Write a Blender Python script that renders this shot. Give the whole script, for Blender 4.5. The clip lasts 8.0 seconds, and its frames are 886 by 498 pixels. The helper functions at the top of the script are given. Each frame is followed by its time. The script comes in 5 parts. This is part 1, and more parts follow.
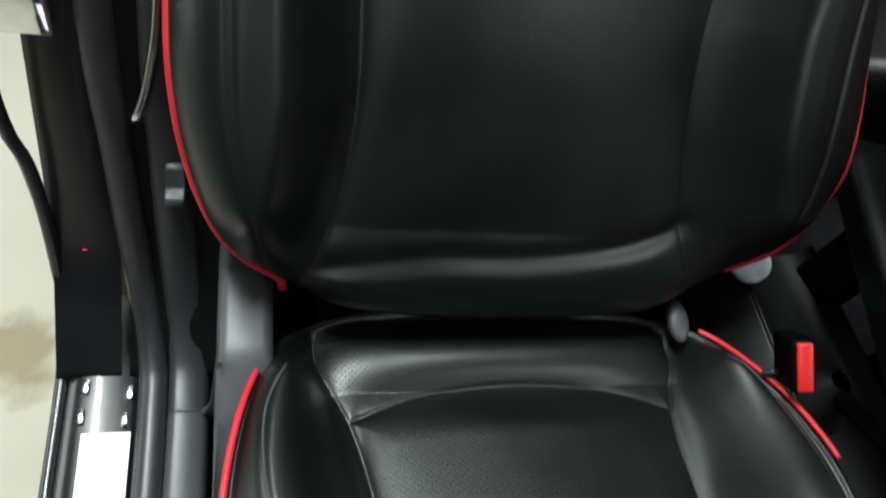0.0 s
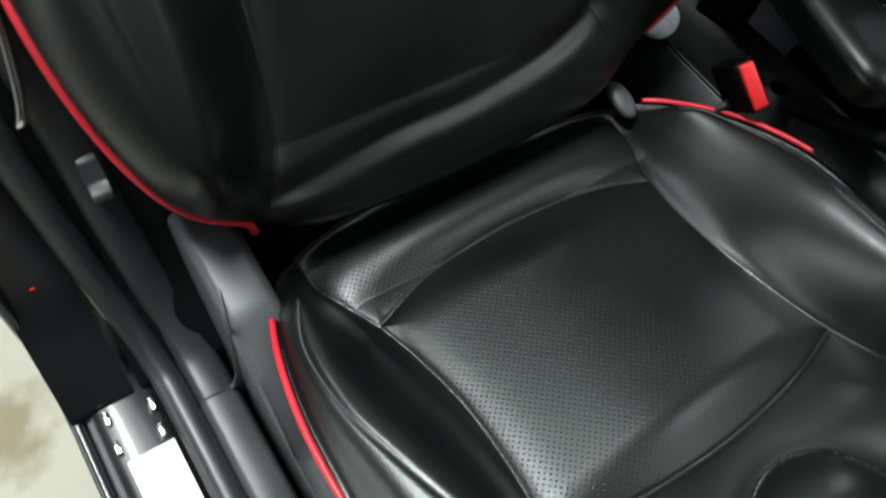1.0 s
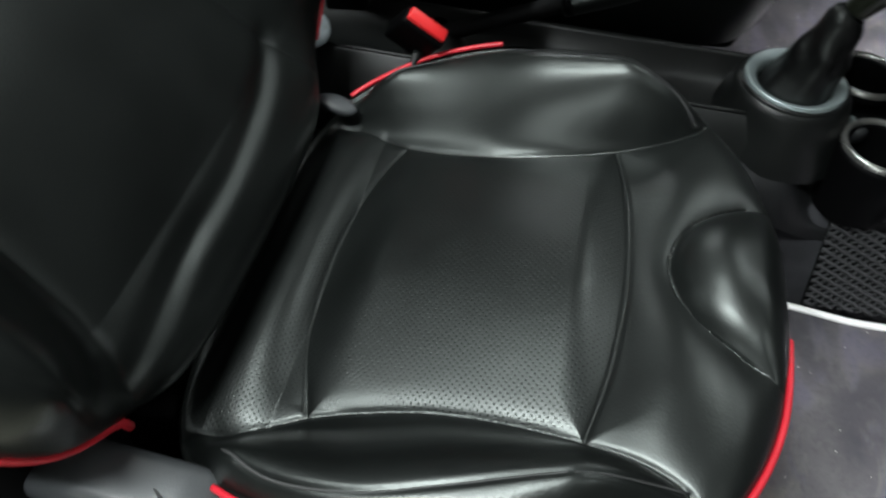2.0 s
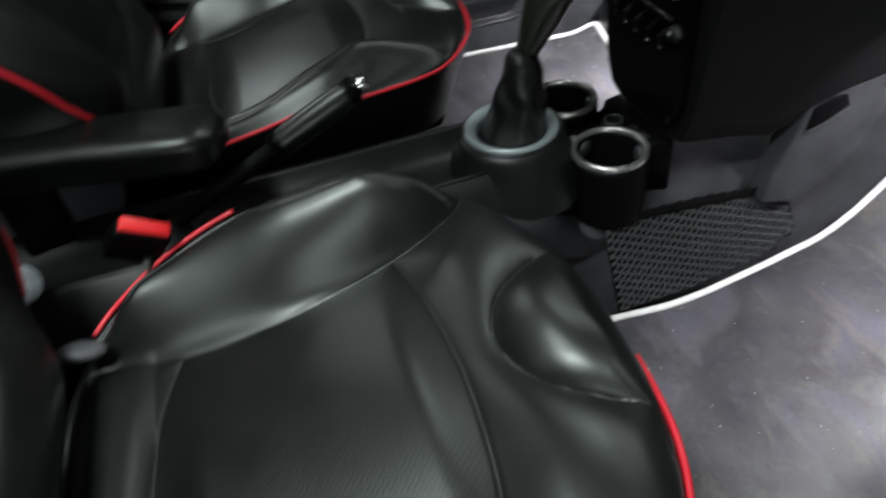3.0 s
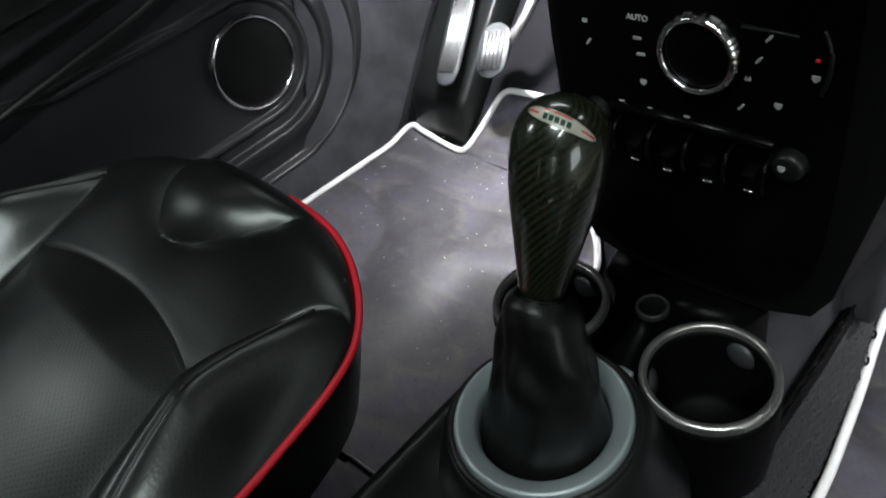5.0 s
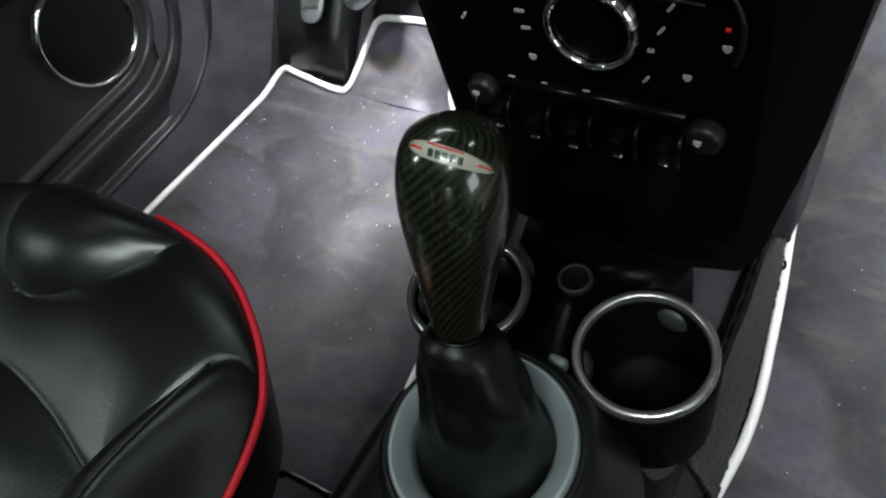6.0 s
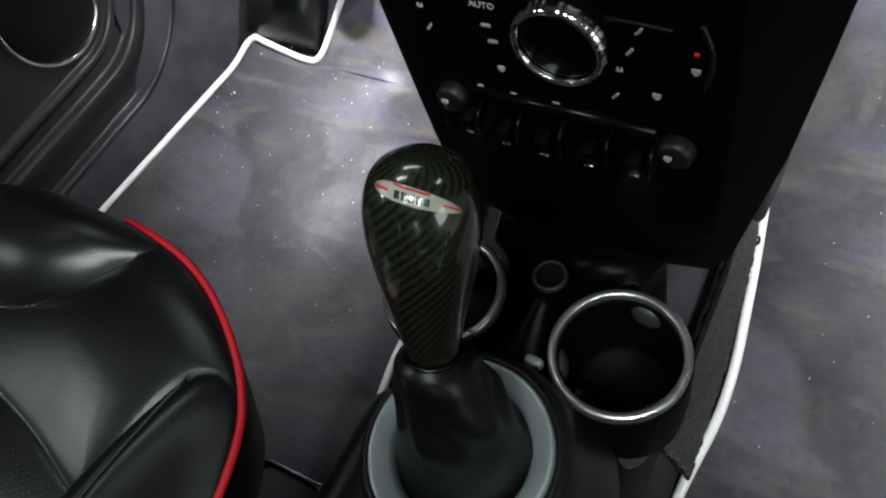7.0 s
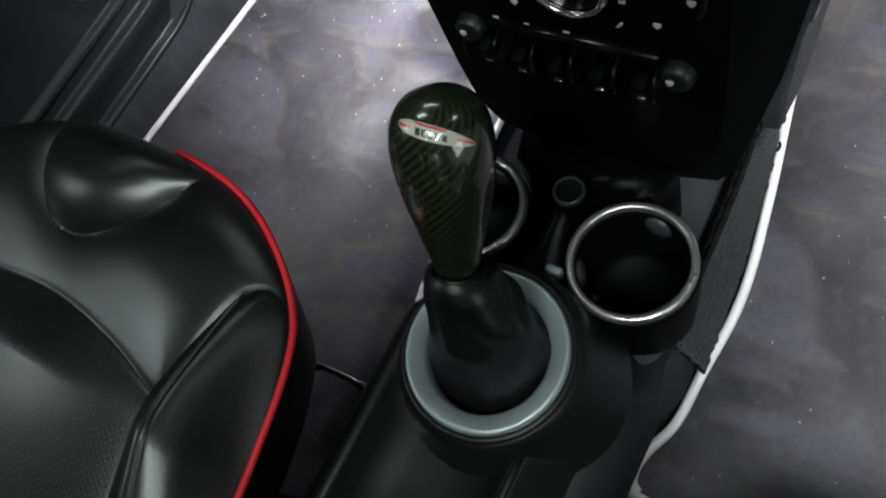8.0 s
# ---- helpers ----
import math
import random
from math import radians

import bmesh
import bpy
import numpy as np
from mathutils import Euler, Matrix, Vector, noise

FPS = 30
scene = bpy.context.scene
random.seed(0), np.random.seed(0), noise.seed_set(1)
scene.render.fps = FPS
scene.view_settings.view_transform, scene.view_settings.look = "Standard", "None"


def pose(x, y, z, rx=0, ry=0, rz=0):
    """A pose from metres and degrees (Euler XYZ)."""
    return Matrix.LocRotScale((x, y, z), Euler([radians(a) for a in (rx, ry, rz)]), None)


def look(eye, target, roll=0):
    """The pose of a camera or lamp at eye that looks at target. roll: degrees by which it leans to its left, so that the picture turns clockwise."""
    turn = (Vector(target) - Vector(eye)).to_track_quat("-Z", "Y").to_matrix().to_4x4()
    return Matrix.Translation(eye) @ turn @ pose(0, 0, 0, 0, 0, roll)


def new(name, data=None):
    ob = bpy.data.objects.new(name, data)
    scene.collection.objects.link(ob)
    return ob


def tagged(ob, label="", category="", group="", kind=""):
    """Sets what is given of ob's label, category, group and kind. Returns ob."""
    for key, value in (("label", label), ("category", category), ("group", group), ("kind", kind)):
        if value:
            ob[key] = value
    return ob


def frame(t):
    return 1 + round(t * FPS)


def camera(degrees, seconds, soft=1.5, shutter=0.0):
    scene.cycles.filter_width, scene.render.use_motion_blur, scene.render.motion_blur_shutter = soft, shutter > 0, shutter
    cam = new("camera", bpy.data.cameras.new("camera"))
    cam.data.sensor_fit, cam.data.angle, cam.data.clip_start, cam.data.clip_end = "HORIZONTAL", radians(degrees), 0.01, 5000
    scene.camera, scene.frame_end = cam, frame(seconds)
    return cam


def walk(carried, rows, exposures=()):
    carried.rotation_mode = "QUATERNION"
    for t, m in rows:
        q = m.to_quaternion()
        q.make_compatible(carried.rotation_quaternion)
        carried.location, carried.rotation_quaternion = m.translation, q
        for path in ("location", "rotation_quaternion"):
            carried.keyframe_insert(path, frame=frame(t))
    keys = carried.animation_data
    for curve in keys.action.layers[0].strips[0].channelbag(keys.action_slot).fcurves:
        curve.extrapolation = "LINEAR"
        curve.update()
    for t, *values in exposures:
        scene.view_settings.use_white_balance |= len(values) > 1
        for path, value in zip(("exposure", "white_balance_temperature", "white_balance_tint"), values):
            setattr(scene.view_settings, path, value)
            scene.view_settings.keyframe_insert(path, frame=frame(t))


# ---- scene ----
cam = camera(63.0, 8.0, 2.1, 0.3)
PATH = [
    (0, (0.6499, -0.2039, 0.8906), (0.1865, -1.0253, -0.4019), 26.11),
    (0.3, (0.6544, -0.1847, 0.8720), (0.1752, -0.9332, -0.4585), 26.06),
    (0.6, (0.6750, -0.1969, 0.8626), (0.1536, -0.8507, -0.5014), 22.89),
    (0.8, (0.6885, -0.2138, 0.8593), (0.1434, -0.8030, -0.5248), 19.65),
    (1, (0.7064, -0.2166, 0.8488), (0.0969, -0.7714, -0.5225), 16.09),
    (1.2, (0.7187, -0.2108, 0.8377), (0.0499, -0.7663, -0.5055), 10.01),
    (2.3, (0.7965, -0.2769, 0.8147), (-0.2562, -0.3224, -0.3893), 1.86),
    (2.5, (0.8013, -0.2673, 0.8094), (-0.2643, -0.2526, -0.3841), 1.25),
    (2.7, (0.7853, -0.2607, 0.7879), (-0.3116, -0.1882, -0.3747), -1.64),
    (2.9, (0.7563, -0.2612, 0.7852), (-0.3911, -0.0830, -0.3155), -6.51),
    (3, (0.7329, -0.2543, 0.7824), (-0.4414, -0.0088, -0.2763), -8.03),
    (3.1, (0.7060, -0.2448, 0.7783), (-0.4599, 0.0741, -0.2701), -10.16),
    (3.3, (0.6489, -0.2311, 0.7542), (-0.4771, 0.2324, -0.2837), -13.68),
    (3.5, (0.5902, -0.2396, 0.7249), (-0.5139, 0.2844, -0.3078), -12.52),
    (3.7, (0.5275, -0.2364, 0.7030), (-0.5738, 0.3044, -0.3239), -13.54),
    (4, (0.4364, -0.2215, 0.6715), (-0.6665, 0.3550, -0.3342), -14.47),
    (4.2, (0.3690, -0.2271, 0.6579), (-0.7105, 0.4312, -0.3226), -12.11),
    (4.5, (0.2959, -0.1993, 0.6770), (-0.7712, 0.4847, -0.2994), -14.55),
    (4.7, (0.2584, -0.1916, 0.6839), (-0.7943, 0.4981, -0.3041), -15.07),
    (5.8, (0.1630, -0.1090, 0.7000), (-0.6509, 0.5480, -0.5108), -23.90),
    (6, (0.1620, -0.0940, 0.7010), (-0.6201, 0.5538, -0.5354), -23.70),
    (6.5, (0.1680, -0.0740, 0.7080), (-0.5599, 0.5699, -0.5630), -22.80),
    (7, (0.1540, -0.0580, 0.7210), (-0.5599, 0.5126, -0.5923), -26.10),
    (7.5, (0.1530, -0.0540, 0.7360), (-0.5639, 0.3957, -0.6219), -33.70),
    (8, (0.1790, -0.0600, 0.7600), (-0.5419, 0.2992, -0.6225), -38.20),
]
walk(cam, [(t, look(eye, target, roll)) for t, eye, target, roll in PATH],
     exposures=[(0, 0.10), (2.5, 0.10), (3.3, -0.18), (4.2, -0.42), (6.0, -0.34), (8, -0.30)])

# ---------------------------------------------------------------- world and light
world = bpy.data.worlds.new("garage_air")
scene.world = world
world.use_nodes = True
world.node_tree.nodes["Background"].inputs[0].default_value = (0.8, 0.88, 1.0, 1)
world.node_tree.nodes["Background"].inputs[1].default_value = 0.02


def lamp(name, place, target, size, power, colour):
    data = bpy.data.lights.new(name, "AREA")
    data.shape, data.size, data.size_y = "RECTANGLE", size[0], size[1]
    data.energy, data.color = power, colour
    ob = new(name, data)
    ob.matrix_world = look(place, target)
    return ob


LAMPS = [
    # ceiling tubes of the garage: place, target, size, watts
    ((1.10, -1.00, 2.12), (1.09, -1.00, 0.0), (0.9, 0.22), 70),
    ((1.10, 1.10, 2.12), (1.09, 1.10, 0.0), (0.9, 0.22), 7),
    ((0.30, -0.85, 2.12), (0.30, -0.84, 0.0), (0.6, 0.25), 20),
    ((-0.85, 1.50, 2.12), (-0.60, 1.20, 0.0), (0.9, 0.25), 8),
    ((-0.75, 0.55, 2.12), (-0.74, 0.54, 0.0), (0.7, 0.25), 9),
    ((-2.20, -1.30, 2.10), (-0.80, -0.40, 0.3), (0.25, 0.7), 18),
]
for place, target, size, watts in LAMPS:
    lamp("tube_light", place, target, size, watts, (0.91, 0.985, 0.985))
# added fill light at the east wall; no window is known there
lamp("east_fill_light", (3.85, -1.20, 1.0), (0.8, -0.4, 0.4), (1.4, 1.2), 30, (0.91, 0.985, 0.985))


# small lamps under the dashboard light the footwells
FOOT_LAMPS = [((-0.52, 0.50, 0.415), (-0.52, 0.62, 0.18), 13.0), ((0.28, 0.52, 0.415), (0.27, 0.65, 0.18), 8.0)]
for place, target, watts in FOOT_LAMPS:
    lamp("footwell_light", place, target, (0.06, 0.03), watts, (0.92, 0.93, 0.96))


# ---------------------------------------------------------------- materials
def material(name, base, rough=0.5, metal=0.0, vary=(6.0, 0.25), grain=(400.0, 0.15), spec=0.5, coat=0.0, tint=None, rough_vary=0.12):
    """Base colour with cloudy variation, roughness variation and a fine bump, all in metres."""
    m = bpy.data.materials.new(name)
    m.use_nodes = True
    nt = m.node_tree
    b = nt.nodes["Principled BSDF"]
    b.inputs["Metallic"].default_value = metal
    b.inputs["Specular IOR Level"].default_value = spec
    b.inputs["Coat Weight"].default_value = coat
    b.inputs["Coat Roughness"].default_value = 0.05
    co = nt.nodes.new("ShaderNodeTexCoord")
    n1 = nt.nodes.new("ShaderNodeTexNoise")
    n1.inputs["Scale"].default_value, n1.inputs["Detail"].default_value = vary[0], 6.0
    nt.links.new(co.outputs["Object"], n1.inputs["Vector"])
    mix = nt.nodes.new("ShaderNodeMix")
    mix.data_type = "RGBA"
    other = tint or [min(1.0, c * (1 + vary[1])) for c in base]
    mix.inputs[6].default_value = (*[c * (1 - vary[1]) for c in base], 1)
    mix.inputs[7].default_value = (*other, 1)
    ramp = nt.nodes.new("ShaderNodeMapRange")
    ramp.inputs[1].default_value, ramp.inputs[2].default_value = 0.35, 0.68
    nt.links.new(n1.outputs[0], ramp.inputs[0])
    nt.links.new(ramp.outputs[0], mix.inputs[0])
    nt.links.new(mix.outputs[2], b.inputs["Base Color"])
    rr = nt.nodes.new("ShaderNodeMapRange")
    rr.inputs[1].default_value, rr.inputs[2].default_value = 0.3, 0.7
    rr.inputs[3].default_value, rr.inputs[4].default_value = max(0.02, rough - rough_vary / 2), min(1, rough + rough_vary / 2)
    nt.links.new(n1.outputs[0], rr.inputs[0])
    nt.links.new(rr.outputs[0], b.inputs["Roughness"])
    if grain[1] > 0:
        n2 = nt.nodes.new("ShaderNodeTexNoise")
        n2.inputs["Scale"].default_value, n2.inputs["Detail"].default_value = grain[0], 3.0
        nt.links.new(co.outputs["Object"], n2.inputs["Vector"])
        bump = nt.nodes.new("ShaderNodeBump")
        bump.inputs["Strength"].default_value, bump.inputs["Distance"].default_value = grain[1], 0.001
        nt.links.new(n2.outputs[0], bump.inputs["Height"])
        nt.links.new(bump.outputs[0], b.inputs["Normal"])
    return m


def leather(name, base, rough, holes=0.0, spec=0.5):
    """Pebbled leather with fine wrinkles; holes: the pitch of its perforation in metres."""
    m = material(name, base, rough, vary=(9.0, 0.2), grain=(0, 0), spec=spec, rough_vary=0.10)
    nt = m.node_tree
    b = nt.nodes["Principled BSDF"]
    b.inputs["Specular Tint"].default_value = (0.945, 1.0, 0.965, 1)
    co = nt.nodes.new("ShaderNodeTexCoord")

    def bump(height, strength, distance, under=None, invert=False):
        n = nt.nodes.new("ShaderNodeBump")
        n.invert = invert
        n.inputs["Strength"].default_value, n.inputs["Distance"].default_value = strength, distance
        nt.links.new(height, n.inputs["Height"])
        if under:
            nt.links.new(under, n.inputs["Normal"])
        return n.outputs[0]

    cell = nt.nodes.new("ShaderNodeTexVoronoi")
    cell.inputs["Scale"].default_value = 480.0
    crease = nt.nodes.new("ShaderNodeTexNoise")
    crease.inputs["Scale"].default_value, crease.inputs["Detail"].default_value, crease.inputs["Distortion"].default_value = 26.0, 3.0, 0.8
    wrinkle = nt.nodes.new("ShaderNodeTexNoise")
    wrinkle.inputs["Scale"].default_value, wrinkle.inputs["Detail"].default_value, wrinkle.inputs["Distortion"].default_value = 110.0, 2.0, 1.2
    for n in (cell, crease, wrinkle):
        nt.links.new(co.outputs["Object"], n.inputs["Vector"])
    last = bump(cell.outputs["Distance"], 0.16, 0.0005)
    last = bump(crease.outputs[0], 0.11, 0.0015, last)
    last = bump(wrinkle.outputs[0], 0.08, 0.0008, last)
    if holes:
        sep = nt.nodes.new("ShaderNodeSeparateXYZ")
        nt.links.new(co.outputs["Object"], sep.inputs[0])
        waves = []
        for kind in ("ADD", "SUBTRACT"):
            slant = nt.nodes.new("ShaderNodeMath")
            slant.operation = kind
            nt.links.new(sep.outputs[0], slant.inputs[0])
            nt.links.new(sep.outputs[1], slant.inputs[1])
            mul = nt.nodes.new("ShaderNodeMath")
            mul.operation, mul.inputs[1].default_value = "MULTIPLY", 2 * math.pi / (holes * math.sqrt(2))
            wave = nt.nodes.new("ShaderNodeMath")
            wave.operation = "COSINE"
            nt.links.new(slant.outputs[0], mul.inputs[0])
            nt.links.new(mul.outputs[0], wave.inputs[0])
            waves.append(wave)
        add = nt.nodes.new("ShaderNodeMath")
        add.operation = "ADD"
        nt.links.new(waves[0].outputs[0], add.inputs[0])
        nt.links.new(waves[1].outputs[0], add.inputs[1])
        hole = nt.nodes.new("ShaderNodeMapRange")
        hole.inputs[1].default_value, hole.inputs[2].default_value = 0.9, 1.6
        nt.links.new(add.outputs[0], hole.inputs[0])
        worn = nt.nodes.new("ShaderNodeTexNoise")
        worn.inputs["Scale"].default_value, worn.inputs["Detail"].default_value = 9.0, 3.0
        nt.links.new(co.outputs["Object"], worn.inputs["Vector"])
        open_ = nt.nodes.new("ShaderNodeMapRange")
        open_.inputs[1].default_value, open_.inputs[2].default_value, open_.inputs[3].default_value = 0.38, 0.56, 0.0
        nt.links.new(worn.outputs[0], open_.inputs[0])
        deep = nt.nodes.new("ShaderNodeMath")
        deep.operation = "MULTIPLY"
        nt.links.new(hole.outputs[0], deep.inputs[0])
        nt.links.new(open_.outputs[0], deep.inputs[1])
        last = bump(deep.outputs[0], 0.30, 0.0010, last, True)
        dull = nt.nodes.new("ShaderNodeMapRange")
        dull.inputs[3].default_value, dull.inputs[4].default_value = spec, spec * 0.5
        nt.links.new(deep.outputs[0], dull.inputs[0])
        nt.links.new(dull.outputs[0], b.inputs["Specular IOR Level"])
    nt.links.new(last, b.inputs["Normal"])
    return m


LEVER_BASE = Vector((0.0, 0.0, 0.24))
KNOB_BASE = Vector((-0.005, 0.0335, 0.383))
KNOB_AXIS = (Vector((-0.010, 0.083, 0.482)) - KNOB_BASE).normalized()
KNOB_TURN = KNOB_AXIS.to_track_quat("Z", "X").to_matrix()


def carbon_weave(name):
    """Twill of dark fibre under a clear coat."""
    m = material(name, (0.012, 0.013, 0.010), 0.30, coat=1.0, grain=(0, 0))
    nt = m.node_tree
    b = nt.nodes["Principled BSDF"]
    co = nt.nodes.new("ShaderNodeTexCoord")
    local = nt.nodes.new("ShaderNodeMapping")
    local.inputs["Rotation"].default_value = KNOB_TURN.inverted().to_euler()
    local.inputs["Location"].default_value = -(KNOB_TURN.inverted() @ (KNOB_BASE - LEVER_BASE))
    nt.links.new(co.outputs["Object"], local.inputs[0])
    sep = nt.nodes.new("ShaderNodeSeparateXYZ")
    nt.links.new(local.outputs[0], sep.inputs[0])

    def math_node(kind, a, b):
        n = nt.nodes.new("ShaderNodeMath")
        n.operation = kind
        for k, v in enumerate((a, b)):
            if isinstance(v, float):
                n.inputs[k].default_value = v
            elif v is not None:
                nt.links.new(v, n.inputs[k])
        return n.outputs[0]
    thread = 0.00140
    round_ = math_node("MULTIPLY", math_node("ARCTAN2", sep.outputs[1], sep.outputs[0]), 0.025 / thread)
    up = math_node("MULTIPLY", sep.outputs[2], 1 / thread)
    step = math_node("SUBTRACT", math_node("FLOOR", round_, None), math_node("FLOOR", up, None))
    over = math_node("LESS_THAN", math_node("FLOORED_MODULO", step, 4.0), 1.5)
    # each thread's sheen is put into the base colour
    sheen = math_node("MULTIPLY", math_node("ABSOLUTE", math_node("SINE", math_node("MULTIPLY", round_, math.pi), None), None), 0.35)
    level = nt.nodes.new("ShaderNodeMapRange")
    level.inputs[2].default_value = 1.35
    nt.links.new(math_node("ADD", over, sheen), level.inputs[0])
    mix = nt.nodes.new("ShaderNodeMix")
    mix.data_type = "RGBA"
    mix.inputs[6].default_value, mix.inputs[7].default_value = (0.0020, 0.0026, 0.0020, 1), (0.025, 0.031, 0.017, 1)
    nt.links.new(level.outputs[0], mix.inputs[0])
    nt.links.new(mix.outputs[2], b.inputs["Base Color"])
    b.inputs["Metallic"].default_value = 0.3
    return m


BLACK_LEATHER = leather("black_leather", (0.0036, 0.0043, 0.0041), 0.36, spec=0.56)
HOLED_LEATHER = leather("perforated_leather", (0.0036, 0.0043, 0.0041), 0.36, holes=0.0042, spec=0.57)
BOOT_LEATHER = leather("boot_leather", (0.003, 0.003, 0.0032), 0.42, spec=0.40)
THREAD = material("grey_thread", (0.035, 0.035, 0.035), 0.7)
RED_PIPING = material("red_piping", (0.50, 0.013, 0.026), 0.42, grain=(900, 0.1))
WHITE_PIPING = material("white_piping", (0.78, 0.77, 0.76), 0.5, vary=(30, 0.08), grain=(900, 0.2))
RED_PLASTIC = material("red_plastic", (0.75, 0.022, 0.025), 0.35, grain=(0, 0))
BLACK_PLASTIC = material("black_plastic", (0.0055, 0.0062, 0.0060), 0.38, grain=(900, 0.10), spec=0.36)
DOOR_PLASTIC = material("door_plastic", (0.013, 0.0135, 0.0145), 0.34, grain=(900, 0.12), spec=0.5)
SKIRT_PLASTIC = material("console_side_plastic", (0.009, 0.0093, 0.010), 0.5, grain=(800, 0.2), spec=0.22)
GREY_PLASTIC = material("grey_plastic", (0.050, 0.053, 0.056), 0.42, grain=(700, 0.2))
GLOSS_BLACK = material("gloss_black", (0.0015, 0.0015, 0.0016), 0.30, spec=0.06, grain=(0, 0), rough_vary=0.04)
GLOSS_RAIL = material("gloss_rail_black", (0.002, 0.002, 0.0022), 0.22, spec=0.22, grain=(0, 0), rough_vary=0.04)
MATT_BLACK = material("matt_black", (0.003, 0.003, 0.0032), 0.6, grain=(900, 0.3), spec=0.12)
DEEP_BLACK = material("deep_black_plastic", (0.0018, 0.0018, 0.002), 0.5, grain=(900, 0.2), spec=0.05)
# the grey trim plastic, darkened for the shade on the pillar's upright faces
TRIM_SHADED = material("shaded_trim_plastic", (0.028, 0.030, 0.032), 0.42, grain=(700, 0.2))
RUBBER = material("rubber_seal", (0.022, 0.023, 0.0245), 0.4, grain=(300, 0.12))
CARPET = material("dark_carpet", (0.012, 0.012, 0.014), 0.95, vary=(14, 0.35), grain=(1300, 0.9), spec=0.15)
TUNNEL_CARPET = material("grey_carpet", (0.032, 0.032, 0.036), 0.9, vary=(20, 0.3), grain=(1100, 0.9), spec=0.2)
MAT_VINYL = material("mat_vinyl", (0.080, 0.077, 0.092), 0.50, vary=(7.0, 0.25), grain=(140, 0.05), tint=(0.150, 0.141, 0.146), rough_vary=0.25)


def add_blotches(m, scale, colour, amount, stretch=(1, 1, 1), turn=0.0, lo=0.50, hi=0.66):
    """Cloudy patches of another hue, as dust and scuffs leave them."""
    nt = m.node_tree
    b = nt.nodes["Principled BSDF"]
    old = b.inputs["Base Color"].links[0].from_socket
    co = nt.nodes.new("ShaderNodeTexCoord")
    n = nt.nodes.new("ShaderNodeTexNoise")
    n.inputs["Scale"].default_value, n.inputs["Detail"].default_value, n.inputs["Distortion"].default_value = scale, 4.0, 0.8
    lay = nt.nodes.new("ShaderNodeMapping")
    lay.inputs["Scale"].default_value = stretch
    lay.inputs["Rotation"].default_value = (0, 0, turn)
    nt.links.new(co.outputs["Object"], lay.inputs[0])
    nt.links.new(lay.outputs[0], n.inputs["Vector"])
    r = nt.nodes.new("ShaderNodeMapRange")
    r.inputs[1].default_value, r.inputs[2].default_value, r.inputs[4].default_value = lo, hi, amount
    nt.links.new(n.outputs[0], r.inputs[0])
    mix = nt.nodes.new("ShaderNodeMix")
    mix.data_type = "RGBA"
    mix.inputs[7].default_value = (*colour, 1)
    nt.links.new(r.outputs[0], mix.inputs[0])
    nt.links.new(old, mix.inputs[6])
    nt.links.new(mix.outputs[2], b.inputs["Base Color"])


add_blotches(MAT_VINYL, 5.0, (0.040, 0.039, 0.046), 0.75, (1, 0.7, 1), 0.3, 0.46, 0.62)
add_blotches(MAT_VINYL, 9.0, (0.215, 0.196, 0.170), 0.7, (0.8, 1.6, 1), 0.5, 0.50, 0.64)
add_blotches(MAT_VINYL, 8.0, (0.118, 0.112, 0.162), 0.7, (0.8, 1.7, 1), 0.5, 0.50, 0.62)
add_blotches(MAT_VINYL, 40.0, (0.20, 0.19, 0.18), 0.2)
add_blotches(MAT_VINYL, 150.0, (0.05, 0.05, 0.055), 0.25)
SILVER_SATIN = material("satin_silver", (0.36, 0.42, 0.425), 0.38, metal=0.55, grain=(0, 0))
CUP_SILVER = material("cup_ring_silver", (0.46, 0.46, 0.44), 0.27, metal=0.92, grain=(0, 0))
CHROME = material("chrome", (0.80, 0.80, 0.80), 0.09, metal=1.0, grain=(0, 0), vary=(5, 0.05))
ALUMINIUM = material("brushed_aluminium", (0.55, 0.55, 0.55), 0.3, metal=0.9, grain=(400, 0.2))
CARBON = carbon_weave("carbon_weave")
PAINT = material("dark_body_paint", (0.006, 0.006, 0.007), 0.30, coat=0.25, grain=(0, 0))
WHITE_LABEL = material("white_label", (0.82, 0.82, 0.82), 0.4, vary=(20, 0.05))
PALE_PLASTIC = material("pale_plastic", (0.55, 0.62, 0.66), 0.35, vary=(60, 0.3))
ICON = material("icon_print", (0.38, 0.38, 0.37), 0.5, grain=(0, 0))
CREAM = material("cream_print", (0.52, 0.51, 0.42), 0.3, coat=1.0, grain=(0, 0))
GREEN_PRINT = material("dark_green_print", (0.02, 0.06, 0.035), 0.3, coat=1.0, grain=(0, 0))
RED_PRINT = material("red_print", (0.6, 0.03, 0.03), 0.3, coat=1.0, grain=(0, 0))
CONCRETE = material("pale_concrete", (0.50, 0.475, 0.385), 0.75, vary=(2.2, 0.10), grain=(180, 0.4))


